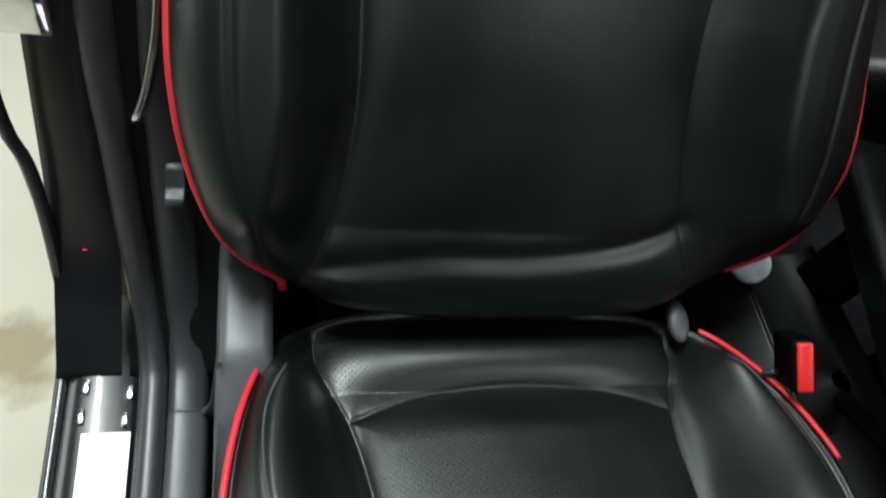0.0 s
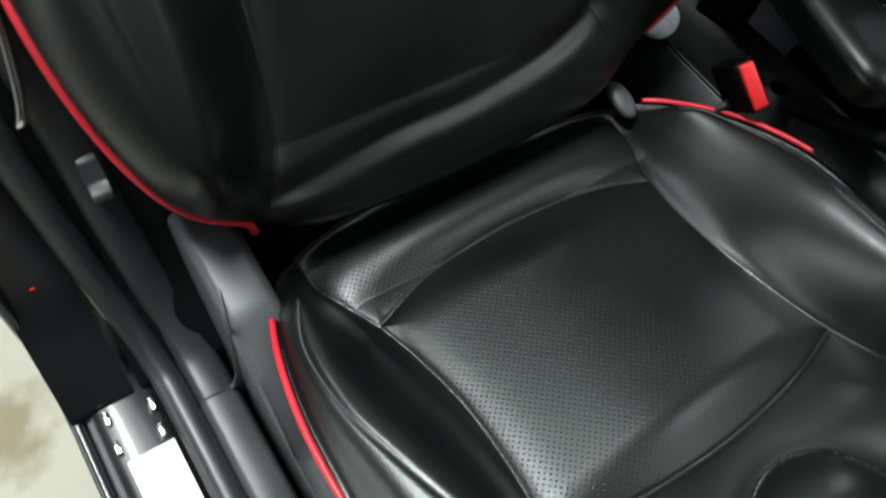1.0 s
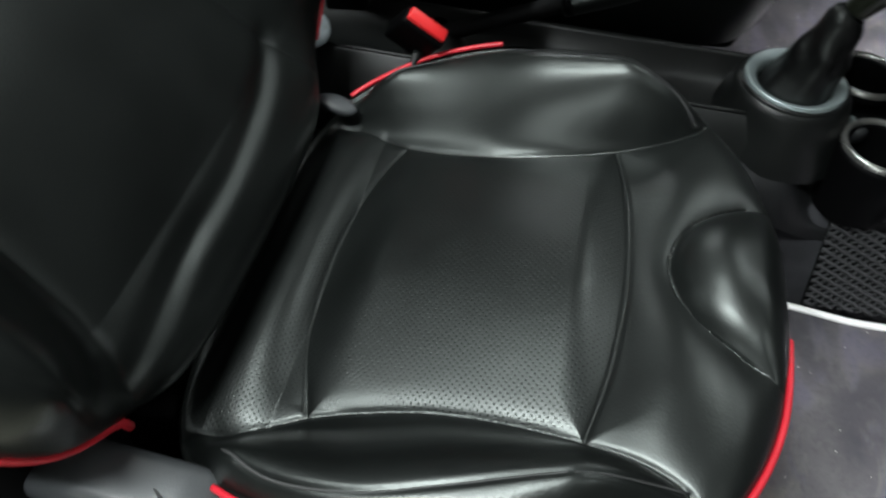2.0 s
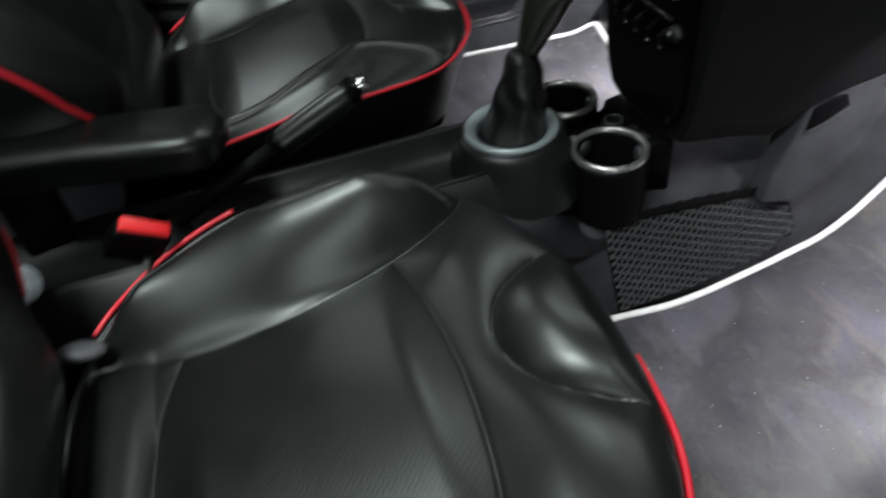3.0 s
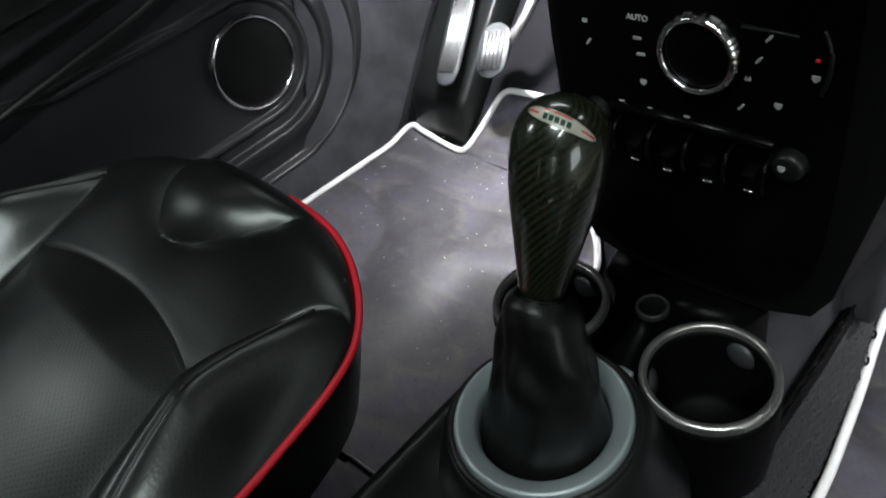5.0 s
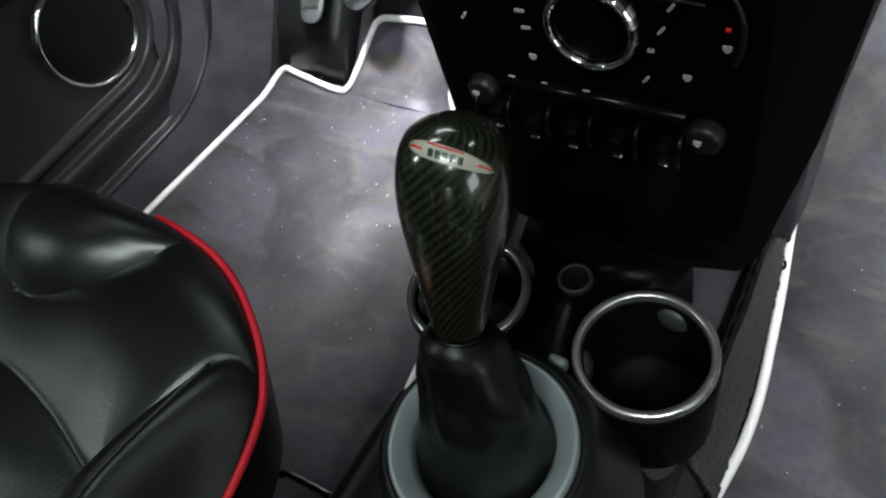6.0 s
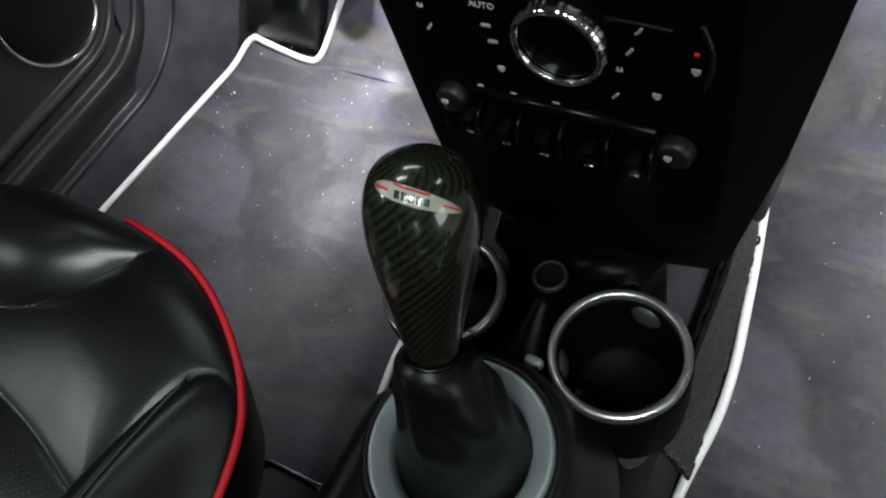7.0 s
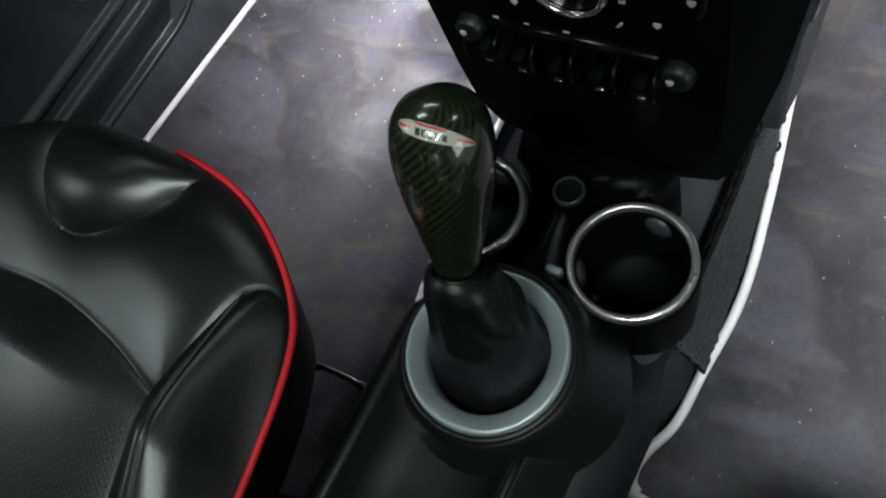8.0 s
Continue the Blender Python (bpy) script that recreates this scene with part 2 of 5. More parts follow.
def add_stain(m, spot, size, colour):
    """A soft-edged dried stain at a place on the floor."""
    nt = m.node_tree
    b = nt.nodes["Principled BSDF"]
    old = b.inputs["Base Color"].links[0].from_socket
    co = nt.nodes.new("ShaderNodeTexCoord")
    n = nt.nodes.new("ShaderNodeTexNoise")
    n.inputs["Scale"].default_value, n.inputs["Detail"].default_value = 16.0, 4.0
    nt.links.new(co.outputs["Object"], n.inputs["Vector"])
    gap = nt.nodes.new("ShaderNodeVectorMath")
    gap.operation = "DISTANCE"
    gap.inputs[1].default_value = spot
    nt.links.new(co.outputs["Object"], gap.inputs[0])
    add = nt.nodes.new("ShaderNodeMath")
    add.operation, add.inputs[1].default_value = "MULTIPLY_ADD", size * 1.8
    nt.links.new(n.outputs[0], add.inputs[0])
    nt.links.new(gap.outputs["Value"], add.inputs[2])
    r = nt.nodes.new("ShaderNodeMapRange")
    r.inputs[1].default_value, r.inputs[2].default_value, r.inputs[3].default_value, r.inputs[4].default_value = size * 1.5, size * 2.1, 0.8, 0.0
    nt.links.new(add.outputs[0], r.inputs[0])
    mix = nt.nodes.new("ShaderNodeMix")
    mix.data_type = "RGBA"
    mix.inputs[7].default_value = (*colour, 1)
    nt.links.new(r.outputs[0], mix.inputs[0])
    nt.links.new(old, mix.inputs[6])
    nt.links.new(mix.outputs[2], b.inputs["Base Color"])


add_stain(CONCRETE, (0.955, -0.74, -0.30), 0.075, (0.26, 0.205, 0.11))
LENS_GLOW = bpy.data.materials.new("lamp_lens")
LENS_GLOW.use_nodes = True
LENS_GLOW.node_tree.nodes["Principled BSDF"].inputs["Emission Color"].default_value = (0.86, 0.88, 1.0, 1)
LENS_GLOW.node_tree.nodes["Principled BSDF"].inputs["Emission Strength"].default_value = 4.0
PLASTER = material("grey_plaster", (0.10, 0.10, 0.10), 0.9, vary=(1.5, 0.06), grain=(120, 0.2))
PALE_CEILING = material("pale_ceiling_paint", (0.15, 0.15, 0.15), 0.9, vary=(1.5, 0.06), grain=(120, 0.2))
WHITE_WALL = material("white_wall_paint", (0.5, 0.5, 0.49), 0.85, vary=(1.5, 0.06), grain=(120, 0.2))
NET_CORD = material("net_cord", (0.024, 0.024, 0.026), 0.7, grain=(1200, 0.4))
CRUMB = material("pale_crumbs", (0.75, 0.72, 0.68), 0.5)


# ---------------------------------------------------------------- mesh helpers
def at_world(ob):
    p = Vector((0, 0, 0))
    while ob:
        p += ob.location
        ob = ob.parent
    return p


def as_mesh(geo, smooth=True):
    """A mesh from a bmesh or from (vertices, faces)."""
    me = bpy.data.meshes.new("mesh")
    if isinstance(geo, tuple) and len(geo) == 3:
        me.from_pydata([tuple(v) for v in geo[0]], [], [tuple(f) for f in geo[1]])
        for p in me.polygons:
            p.use_smooth = True
        me.normals_split_custom_set_from_vertices([tuple(v) for v in geo[2]])
        return me
    if isinstance(geo, tuple):
        me.from_pydata([tuple(v) for v in geo[0]], [], [tuple(f) for f in geo[1]])
        bm = bmesh.new()
        bm.from_mesh(me)
    else:
        bm = geo
    if isinstance(geo, tuple):
        bmesh.ops.remove_doubles(bm, verts=bm.verts, dist=1e-6)
    bmesh.ops.recalc_face_normals(bm, faces=bm.faces)
    bm.to_mesh(me)
    bm.free()
    for p in me.polygons:
        p.use_smooth = smooth
    return me


def part(name, geo, mat, parent, label="", smooth=True):
    """One mesh object under a thing or a part; the geometry is in world coordinates."""
    me = geo if isinstance(geo, bpy.types.Mesh) else as_mesh(geo, smooth)
    me.name = name
    if parent:
        me.transform(Matrix.Translation(-at_world(parent)))
    me.materials.append(mat)
    ob = new(name, me)
    ob.parent = parent
    if label:
        tagged(ob, label)
    return ob


def structure(name, geo, mat, label, category="", smooth=False):
    ob = part(name, geo, mat, None, smooth=smooth)
    return tagged(ob, label, category or name.replace("_", " "), kind="structure")


def thing(name, place, label, category, group=""):
    ob = new(name)
    ob.empty_display_size = 0.05
    ob.location = place
    return tagged(ob, label, category, group)


def spline(points, n=12, closed=False):
    """Catmull-Rom through the points, n steps a span."""
    p = [Vector(q) for q in points]
    k = len(p)
    out = []
    for i in range(k if closed else k - 1):
        a = p[(i - 1) % k] if closed or i else p[0] * 2 - p[1]
        b, c = p[i], p[(i + 1) % k]
        d = p[(i + 2) % k] if closed or i + 2 < k else p[-1] * 2 - p[-2]
        for j in range(n):
            u = j / n
            out.append(0.5 * ((2 * b) + (c - a) * u + (2 * a - 5 * b + 4 * c - d) * u * u + (3 * b - a - 3 * c + d) * u ** 3))
    if not closed:
        out.append(p[-1])
    return out


def tube(points, radius, sides=10, closed=False, flat=1.0, radii=None):
    """A round (or flattened) tube along 3D points."""
    pts = [Vector(q) for q in points]
    n = len(pts)
    verts, faces = [], []
    up = Vector((0, 0, 1))
    for i, p in enumerate(pts):
        a = pts[(i - 1) % n] if closed or i else pts[0]
        b = pts[(i + 1) % n] if closed or i < n - 1 else pts[-1]
        t = (b - a).normalized()
        u = up if abs(t.dot(up)) < 0.95 else Vector((0, 1, 0))
        side = t.cross(u).normalized()
        top = side.cross(t).normalized()
        r = radii[i] if radii else radius
        for k in range(sides):
            w = 2 * math.pi * k / sides
            verts.append(p + side * math.cos(w) * r + top * math.sin(w) * r * flat)
    for i in range(n if closed else n - 1):
        for k in range(sides):
            j = (i + 1) % n
            faces.append((i * sides + k, i * sides + (k + 1) % sides, j * sides + (k + 1) % sides, j * sides + k))
    if not closed:
        faces.append(tuple(range(sides)))
        faces.append(tuple(range((n - 1) * sides, n * sides)))
    return verts, faces


def merged(*geos):
    verts, faces = [], []
    for v, f in geos:
        k = len(verts)
        verts += list(v)
        faces += [tuple(i + k for i in q) for q in f]
    return verts, faces


def moved(geo, m):
    return [m @ Vector(v) for v in geo[0]], geo[1]


def lathe(profile, seg=48, shut=False):
    """Turned about z: profile of (radius, height)."""
    verts, faces = [], []
    for r, z in profile:
        for k in range(seg):
            w = 2 * math.pi * k / seg
            verts.append(Vector((r * math.cos(w), r * math.sin(w), z)))
    n = len(profile)
    for i in range(n if shut else n - 1):
        j = (i + 1) % n
        for k in range(seg):
            faces.append((i * seg + k, i * seg + (k + 1) % seg, j * seg + (k + 1) % seg, j * seg + k))
    return verts, faces


def box(lo, hi, bevel=0.0, steps=2):
    bm = bmesh.new()
    bmesh.ops.create_cube(bm, size=1)
    for v in bm.verts:
        v.co = Vector([(lo[i] + hi[i]) / 2 + v.co[i] * (hi[i] - lo[i]) for i in range(3)])
    if bevel:
        bmesh.ops.bevel(bm, geom=bm.edges[:], offset=bevel, segments=steps, affect="EDGES", profile=0.5)
    return bm


def geo_of(bm):
    out = [v.co.copy() for v in bm.verts], [tuple(v.index for v in f.verts) for f in bm.faces]
    bm.free()
    return out


def gbox(lo, hi, bevel=0.0, steps=2):
    bm = box(lo, hi, bevel, steps)
    bm.verts.index_update()
    return geo_of(bm)


def prism(poly, axis, lo, hi, bevel=0.0, steps=2):
    """A polygon given in the two other axes (in xyz order), drawn out along axis from lo to hi."""
    bm = bmesh.new()

    def v3(p, w):
        q = list(p)
        q.insert(axis, w)
        return q
    a = [bm.verts.new(v3(p, lo)) for p in poly]
    b = [bm.verts.new(v3(p, hi)) for p in poly]
    bm.faces.new(a)
    bm.faces.new(b)
    n = len(poly)
    for i in range(n):
        bm.faces.new((a[i], a[(i + 1) % n], b[(i + 1) % n], b[i]))
    if bevel:
        bmesh.ops.bevel(bm, geom=bm.edges[:], offset=bevel, segments=steps, affect="EDGES", profile=0.5, clamp_overlap=True)
    bm.verts.index_update()
    return geo_of(bm)


def section_sweep(section, ys):
    """An open cross-section of (x, z) points, swept along y; section may be a function of y."""
    verts, faces = [], []
    n = 0
    for y in ys:
        s = section(y) if callable(section) else section
        n = len(s)
        verts += [Vector((x, y, z)) for x, z in s]
    for i in range(len(ys) - 1):
        for k in range(n - 1):
            faces.append((i * n + k, i * n + k + 1, (i + 1) * n + k + 1, (i + 1) * n + k))
    return verts, faces


def smooth01(a, b, x):
    t = np.clip((x - a) / (b - a), 0, 1)
    return t * t * (3 - 2 * t)


def line_distance(pts, line):
    """Distance of 2D points to a polyline (numpy)."""
    best = np.full(len(pts), 9.0)
    q = np.array([(p[0], p[1]) for p in line])
    for a, b in zip(q[:-1], q[1:]):
        ab = b - a
        u = np.clip(((pts - a) @ ab) / max(1e-12, ab @ ab), 0, 1)
        d = np.hypot(*(pts - a - u[:, None] * ab).T)
        best = np.minimum(best, d)
    return best


def inside(pts, poly):
    q = np.array([(p[0], p[1]) for p in poly])
    odd = np.zeros(len(pts), bool)
    for a, b in zip(q, np.roll(q, -1, 0)):
        cross = (a[1] > pts[:, 1]) != (b[1] > pts[:, 1])
        x = (b[0] - a[0]) * (pts[:, 1] - a[1]) / (b[1] - a[1] + 1e-12) + a[0]
        odd ^= cross & (pts[:, 0] < x)
    return odd


def mirror(points):
    """Both halves of a symmetric curve that starts and ends on the middle line."""
    return list(points) + [(-x, y) for x, y in reversed(points[1:-1])]


def flat_curve(points, n=10, closed=False):
    return [(v.x, v.y) for v in spline([(x, y, 0) for x, y in points], n, closed)]


def padded(outline, middle, height, rim_height, rim, skirt, place, seams, thin, soft, groove, panels, nr=140):
    """An upholstered pad: rings from the middle to the outline, a rounded rim and a skirt; it falls into one
    geometry a panel. height(points) gives the pad, place(u, v, h) the world, panels a list of (name, test)."""
    o = np.array(outline)
    c = np.array(middle)
    na = len(o)
    rs = np.linspace(0.0, 1.0, nr) ** 0.9
    pts = np.concatenate([c + r * (o - c) for r in rs])
    h = height(pts)
    d = np.full(len(pts), 9.0)
    for s in seams:
        d = np.minimum(d, line_distance(pts, s))
    fine = np.full(len(pts), 9.0)
    for s in thin:
        fine = np.minimum(fine, line_distance(pts, s))
    h = h - 0.0013 * np.exp(-(fine / 0.0026) ** 2)
    wide = np.full(len(pts), 9.0)
    for s in soft:
        wide = np.minimum(wide, line_distance(pts, s))
    h = h - 0.0045 * np.exp(-(wide / 0.011) ** 2)
    h = h - groove[0] * np.exp(-(d / groove[1]) ** 2) - groove[2] * np.exp(-d / groove[3])
    reach = np.concatenate([(1 - r) * np.hypot(*(o - c).T) for r in rs])
    e = np.clip(1 - reach / rim, 0, 1)
    w = 1 - np.sqrt(np.maximum(1 - e * e, 0))
    h = h * (1 - w) + rim_height(pts) * w
    rows = [(p, q) for p, q in zip(pts, h)]
    edge = h[-na:]
    for inset, drop in skirt:
        scale = 1 - inset / np.maximum(0.05, np.hypot(*(o - c).T))
        p = c + scale[:, None] * (o - c)
        rows += [(a, b - drop) for a, b in zip(p, edge)]
    total = nr + len(skirt)
    verts = [place(p[0], p[1], q) for p, q in rows]
    grid = np.array([tuple(v) for v in verts]).reshape(total, na, 3)
    du = np.gradient(grid, axis=0)
    dv = np.roll(grid, -1, 1) - np.roll(grid, 1, 1)
    nrm = np.cross(du, dv)
    nrm[0] = nrm[2].mean(0)
    nrm /= np.maximum(1e-12, np.linalg.norm(nrm, axis=2))[:, :, None]
    up = np.array(place(0, 0, 1)) - np.array(place(0, 0, 0))
    flip = (nrm[nr // 3].mean(0) @ up) < 0
    nrm = (-nrm if flip else nrm).reshape(-1, 3)
    mids, faces = [], []
    for i in range(total - 1):
        for k in range(na):
            j = (k + 1) % na
            f = (i * na + k, i * na + j, (i + 1) * na + j, (i + 1) * na + k)
            faces.append(f if flip else f[::-1])
            mids.append(sum(rows[q][0] for q in f) / 4)
    mids = np.array(mids)
    ring = np.repeat(np.arange(total - 1), na)
    left = np.ones(len(faces), bool)
    out = {}
    for name, test in panels:
        pick = left & test(mids, ring >= nr - 1)
        left &= ~pick
        if not pick.any():
            continue
        used, own, fs, ns = {}, [], [], []
        for idx in np.nonzero(pick)[0]:
            q = []
            for v in faces[idx]:
                if v not in used:
                    used[v] = len(own)
                    own.append(verts[v])
                    ns.append(nrm[v])
                q.append(used[v])
            fs.append(tuple(q))
        out[name] = (own, fs, ns)
    rim_line = [place(p[0], p[1], q) for p, q in rows[(nr - 1) * na:nr * na]]
    return out, rim_line


# ---------------------------------------------------------------- garage round the car
GROUND = -0.30
structure("ground", gbox((-4, -4.5, GROUND - 0.1), (4, 4.5, GROUND)), CONCRETE, "pale yellowish concrete garage floor", "floor")
structure("wall_west", gbox((-4.1, -4.5, GROUND), (-4, 4.5, 2.2)), PLASTER, "plain grey garage wall", "wall")
# unseen wall, kept white to bounce light at the car's right side
east = [gbox((4, -4.5, GROUND), (4.1, -1.9, 2.2)), gbox((4, -0.5, GROUND), (4.1, 4.5, 2.2)), gbox((4, -1.9, GROUND), (4.1, -0.5, 0.4)), gbox((4, -1.9, 1.6), (4.1, -0.5, 2.2))]
structure("wall_east", merged(*east), WHITE_WALL, "plain white garage wall with a window", "wall")
# frame added round the fill light's opening, never in view
window = tagged(thing("fill_opening", (4.05, -1.2, 0.4), "white framed window in the garage wall", "window"), kind="structure")
for lo, hi in (((4.02, -1.9, 0.4), (4.08, -1.85, 1.6)), ((4.02, -0.55, 0.4), (4.08, -0.5, 1.6)), ((4.02, -1.85, 0.4), (4.08, -0.55, 0.45)), ((4.02, -1.85, 1.55), (4.08, -0.55, 1.6))):
    part("opening_frame", gbox(lo, hi, 0.006), WHITE_WALL, window)
structure("wall_north", gbox((-4.1, 4.5, GROUND), (4.1, 4.6, 2.2)), PLASTER, "plain grey garage wall", "wall")
structure("wall_south", gbox((-4.1, -4.6, GROUND), (4.1, -4.5, 2.2)), PLASTER, "plain grey garage wall", "wall")
structure("ceiling", gbox((-4.1, -4.6, 2.2), (4.1, 4.6, 2.3)), PALE_CEILING, "plain pale garage ceiling", "ceiling")


# ---------------------------------------------------------------- car body
def floor_height(y, start):
    """Floor pan: level, then the toe board slopes up in a soft bend."""
    w = 0.05
    if abs(y - start) < w:
        return (y - start + w) ** 2 / (4 * w)
    return max(0.0, min(y - start, 0.32))


def car_floor():
    ys = [-1.5, -0.2, 0.2, 0.40, 0.425, 0.45, 0.47, 0.495, 0.52, 0.545, 0.6, 0.7, 0.80, 0.81]
    verts, faces = [], []
    xs = [-0.80, -0.2, 0.0, 0.2, 0.68]
    for y in ys:
        for x in xs:
            z = floor_height(y, 0.47 if x < 0 else 0.495) - 0.014
            verts.append((x, y, z if y < 0.805 else 0.75))
    n = len(xs)
    for i in range(len(ys) - 1):
        for k in range(n - 1):
            faces.append((i * n + k, i * n + k + 1, (i + 1) * n + k + 1, (i + 1) * n + k))
    low = [(x, y, GROUND + 0.12) for x, y, z in verts]
    m = len(verts)
    faces += [tuple(q + m for q in f) for f in faces]
    rim = [k for k in range(n)] + [i * n + n - 1 for i in range(1, len(ys))] + [(len(ys) - 1) * n + k for k in range(n - 2, -1, -1)] + [i * n for i in range(len(ys) - 2, 0, -1)]
    for a, b in zip(rim, rim[1:] + rim[:1]):
        faces.append((a, b, b + m, a + m))
    return verts + low, faces


structure("car_floor", car_floor(), CARPET, "dark carpeted car floor rising to the toe board", "car floor")


def tunnel_section(y):
    """Carpeted tunnel across the car's middle; its right side draws in towards the front."""
    f = 0.0 if y < 0.42 else min(0.1, (y - 0.42) * 0.9)
    k = float(np.interp(y, [0.02, 0.09, 0.22, 0.37, 0.5], [0.80, 0.97, 0.87, 0.74, 0.60]))
    q = float(np.interp(y, [0.02, 0.09, 0.3, 0.375, 0.5], [0.80, 0.99, 0.90, 0.82, 0.64]))
    return [(-0.145, -0.008 + f * 0.3), (-0.128, 0.06 + f), (-0.11, 0.135 + f), (-0.095, 0.158 + f), (-0.06, 0.168 + f), (0.0, 0.170 + f),
            (0.06 * k, 0.168 + f), (0.085 * k, 0.160 + f), (0.090 * k, 0.145 + f), (0.096 * (k + q) / 2, 0.10 + f), (0.100 * q, 0.04 + f * 0.5), (0.103 * q, -0.008 + f * 0.3)]


structure("tunnel", section_sweep(tunnel_section, [-1.3, -0.4, 0.0, 0.02, 0.055, 0.09, 0.14, 0.2, 0.3, 0.34, 0.38, 0.42, 0.46, 0.5, 0.6, 0.8]), TUNNEL_CARPET, "dark grey carpeted centre tunnel of the car", "tunnel", smooth=True)


def sill_outer():
    return [(0.700, 0.150), (0.728, 0.168), (0.735, 0.172), (0.775, 0.172), (0.788, 0.168), (0.797, 0.15), (0.80, 0.08), (0.79, -0.10), (0.76, -0.16)]


SILL_YS = [-0.58 + 0.06 * k for k in range(24)]
structure("sill_panel", section_sweep(sill_outer(), SILL_YS), PAINT, "glossy black painted door sill", "door sill", smooth=True)
SEAL_LINE = [(0.7115, 0.80, 0.176), (0.7115, 0.2, 0.176), (0.7115, -0.2, 0.176), (0.7115, -0.44, 0.176), (0.714, -0.515, 0.184), (0.724, -0.568, 0.235), (0.731, -0.594, 0.30),
             (0.738, -0.622, 0.388), (0.744, -0.644, 0.462), (0.745, -0.68, 0.58), (0.735, -0.75, 0.80), (0.70, -0.83, 1.05)]
structure("door_seal", tube(spline(SEAL_LINE, 8), 0.0135, 12), RUBBER, "thick dark rubber seal round the door opening", "door seal", smooth=True)


def trim_sweep(line):
    """The grey inner trim: its section follows the seal along the sill and up the pillar."""
    section = [(0.652, -0.190), (0.655, -0.10), (0.659, -0.022), (0.662, -0.008), (0.667, 0.0), (0.690, 0.004), (0.6965, 0.001), (0.6985, -0.006)]
    pts = spline(line, 8)
    verts, faces = [], []
    for i, p in enumerate(pts):
        d = (pts[min(i + 1, len(pts) - 1)] - pts[max(i - 1, 0)]).normalized()
        lean = p.x - 0.7115
        for x, h in section:
            verts.append(Vector((x + lean, p.y + d.z * h, p.z - d.y * h)))
    n = len(section)
    for i in range(len(pts) - 1):
        for k in range(n - 1):
            faces.append((i * n + k, i * n + k + 1, (i + 1) * n + k + 1, (i + 1) * n + k))
    return verts, faces


structure("sill_trim", trim_sweep(SEAL_LINE[:4] + [(0.7115, -0.462, 0.176)]), GREY_PLASTIC, "dark grey plastic sill trim beside the seat", "sill trim", smooth=True)
structure("pillar_foot_trim", trim_sweep([(0.7115, -0.4635, 0.1765), (0.713, -0.515, 0.186), (0.719, -0.562, 0.235), (0.724, -0.590, 0.30), (0.728, -0.618, 0.388), (0.73, -0.640, 0.462), (0.73, -0.68, 0.58)]), TRIM_SHADED, "black plastic trim at the foot of the pillar", "pillar trim", smooth=True)


def jamb(x0, x1, dy):
    """A strip of the pillar behind the door opening, between two distances from the middle."""
    zs = [-0.16, 0.0, 0.12, 0.172, 0.176, 0.18, 0.19, 0.20, 0.22, 0.24, 0.28, 0.34, 0.40, 0.48, 0.6, 0.8, 1.05]
    verts, faces = [], []
    n = 6
    for z in zs:
        y = float(np.interp(z, [0.172, 0.25, 1.05], [-0.491, -0.568, -0.82]))
        for k in range(n):
            u = k / (n - 1)
            verts.append((x0 + (x1 - x0) * u - max(0, z - 0.5) * 0.1, y - dy * (u - 0.5) ** 2 * float(smooth01(0.24, 0.34, z)) - 0.012, z))
    for i in range(len(zs) - 1):
        for k in range(n - 1):
            faces.append((i * n + k, i * n + k + 1, (i + 1) * n + k + 1, (i + 1) * n + k))
    return verts, faces


structure("pillar_jamb", jamb(0.742, 0.80, 0.05), PAINT, "glossy black painted pillar behind the door opening", "pillar", smooth=True)
structure("pillar_trim", jamb(0.62, 0.735, -0.02), MATT_BLACK, "matt black inner trim of the door pillar", "pillar trim", smooth=True)
OUTER_LINE = [(0.797, -0.30, 0.16), (0.797, -0.50, 0.162), (0.797, -0.565, 0.19), (0.797, -0.577, 0.239), (0.80, -0.597, 0.307), (0.807, -0.613, 0.36), (0.819, -0.625, 0.40), (0.825, -0.65, 0.5), (0.82, -0.70, 0.7)]
structure("pillar_flange", tube(spline(OUTER_LINE, 8), 0.006, 8), PAINT, "rounded black edge of the painted pillar", "pillar edge", smooth=True)
structure("quarter_panel", prism([(-0.66, GROUND + 0.15), (-0.66, 0.30), (-0.70, 0.42), (-0.80, 0.75), (-1.6, 0.75), (-1.6, GROUND + 0.15)], 0, 0.74, 0.80), PAINT, "black painted rear side of the car body", "car body")
structure("rear_side_trim", prism([(-0.66, -0.02), (-0.63, 0.30), (-0.70, 0.6), (-1.5, 0.6), (-1.5, -0.02)], 0, 0.60, 0.62), MATT_BLACK, "dark plastic trim beside the rear seat", "side trim")
# unseen pillar, added to keep the western lamp off the passenger seat
structure("pillar_west", prism([(-0.64, 0.55), (-0.70, 1.12), (-0.95, 1.12), (-0.90, 0.55)], 0, -0.78, -0.66, 0.01), MATT_BLACK, "dark pillar behind the driver's door", "pillar")
structure("rear_wall", gbox((-0.80, -1.56, -0.1), (0.80, -1.5, 0.9)), MATT_BLACK, "dark rear end of the cabin", "cabin wall")
# unseen roof pieces, laid out to block some lamp light and pass the rest
for name, x0, x1, y0, y1 in (("roof_side", -0.60, -0.42, -1.5, 0.42), ("roof_side", 0.42, 0.52, -1.5, 0.42), ("roof_front", -0.42, 0.42, 0.28, 0.42), ("roof_rear", -0.42, 0.42, -1.5, -1.10)):
    structure(name, gbox((x0, y0, 1.10), (x1, y1, 1.13), 0.004), MATT_BLACK, "dark lined roof frame round the open glass roof", "car roof")
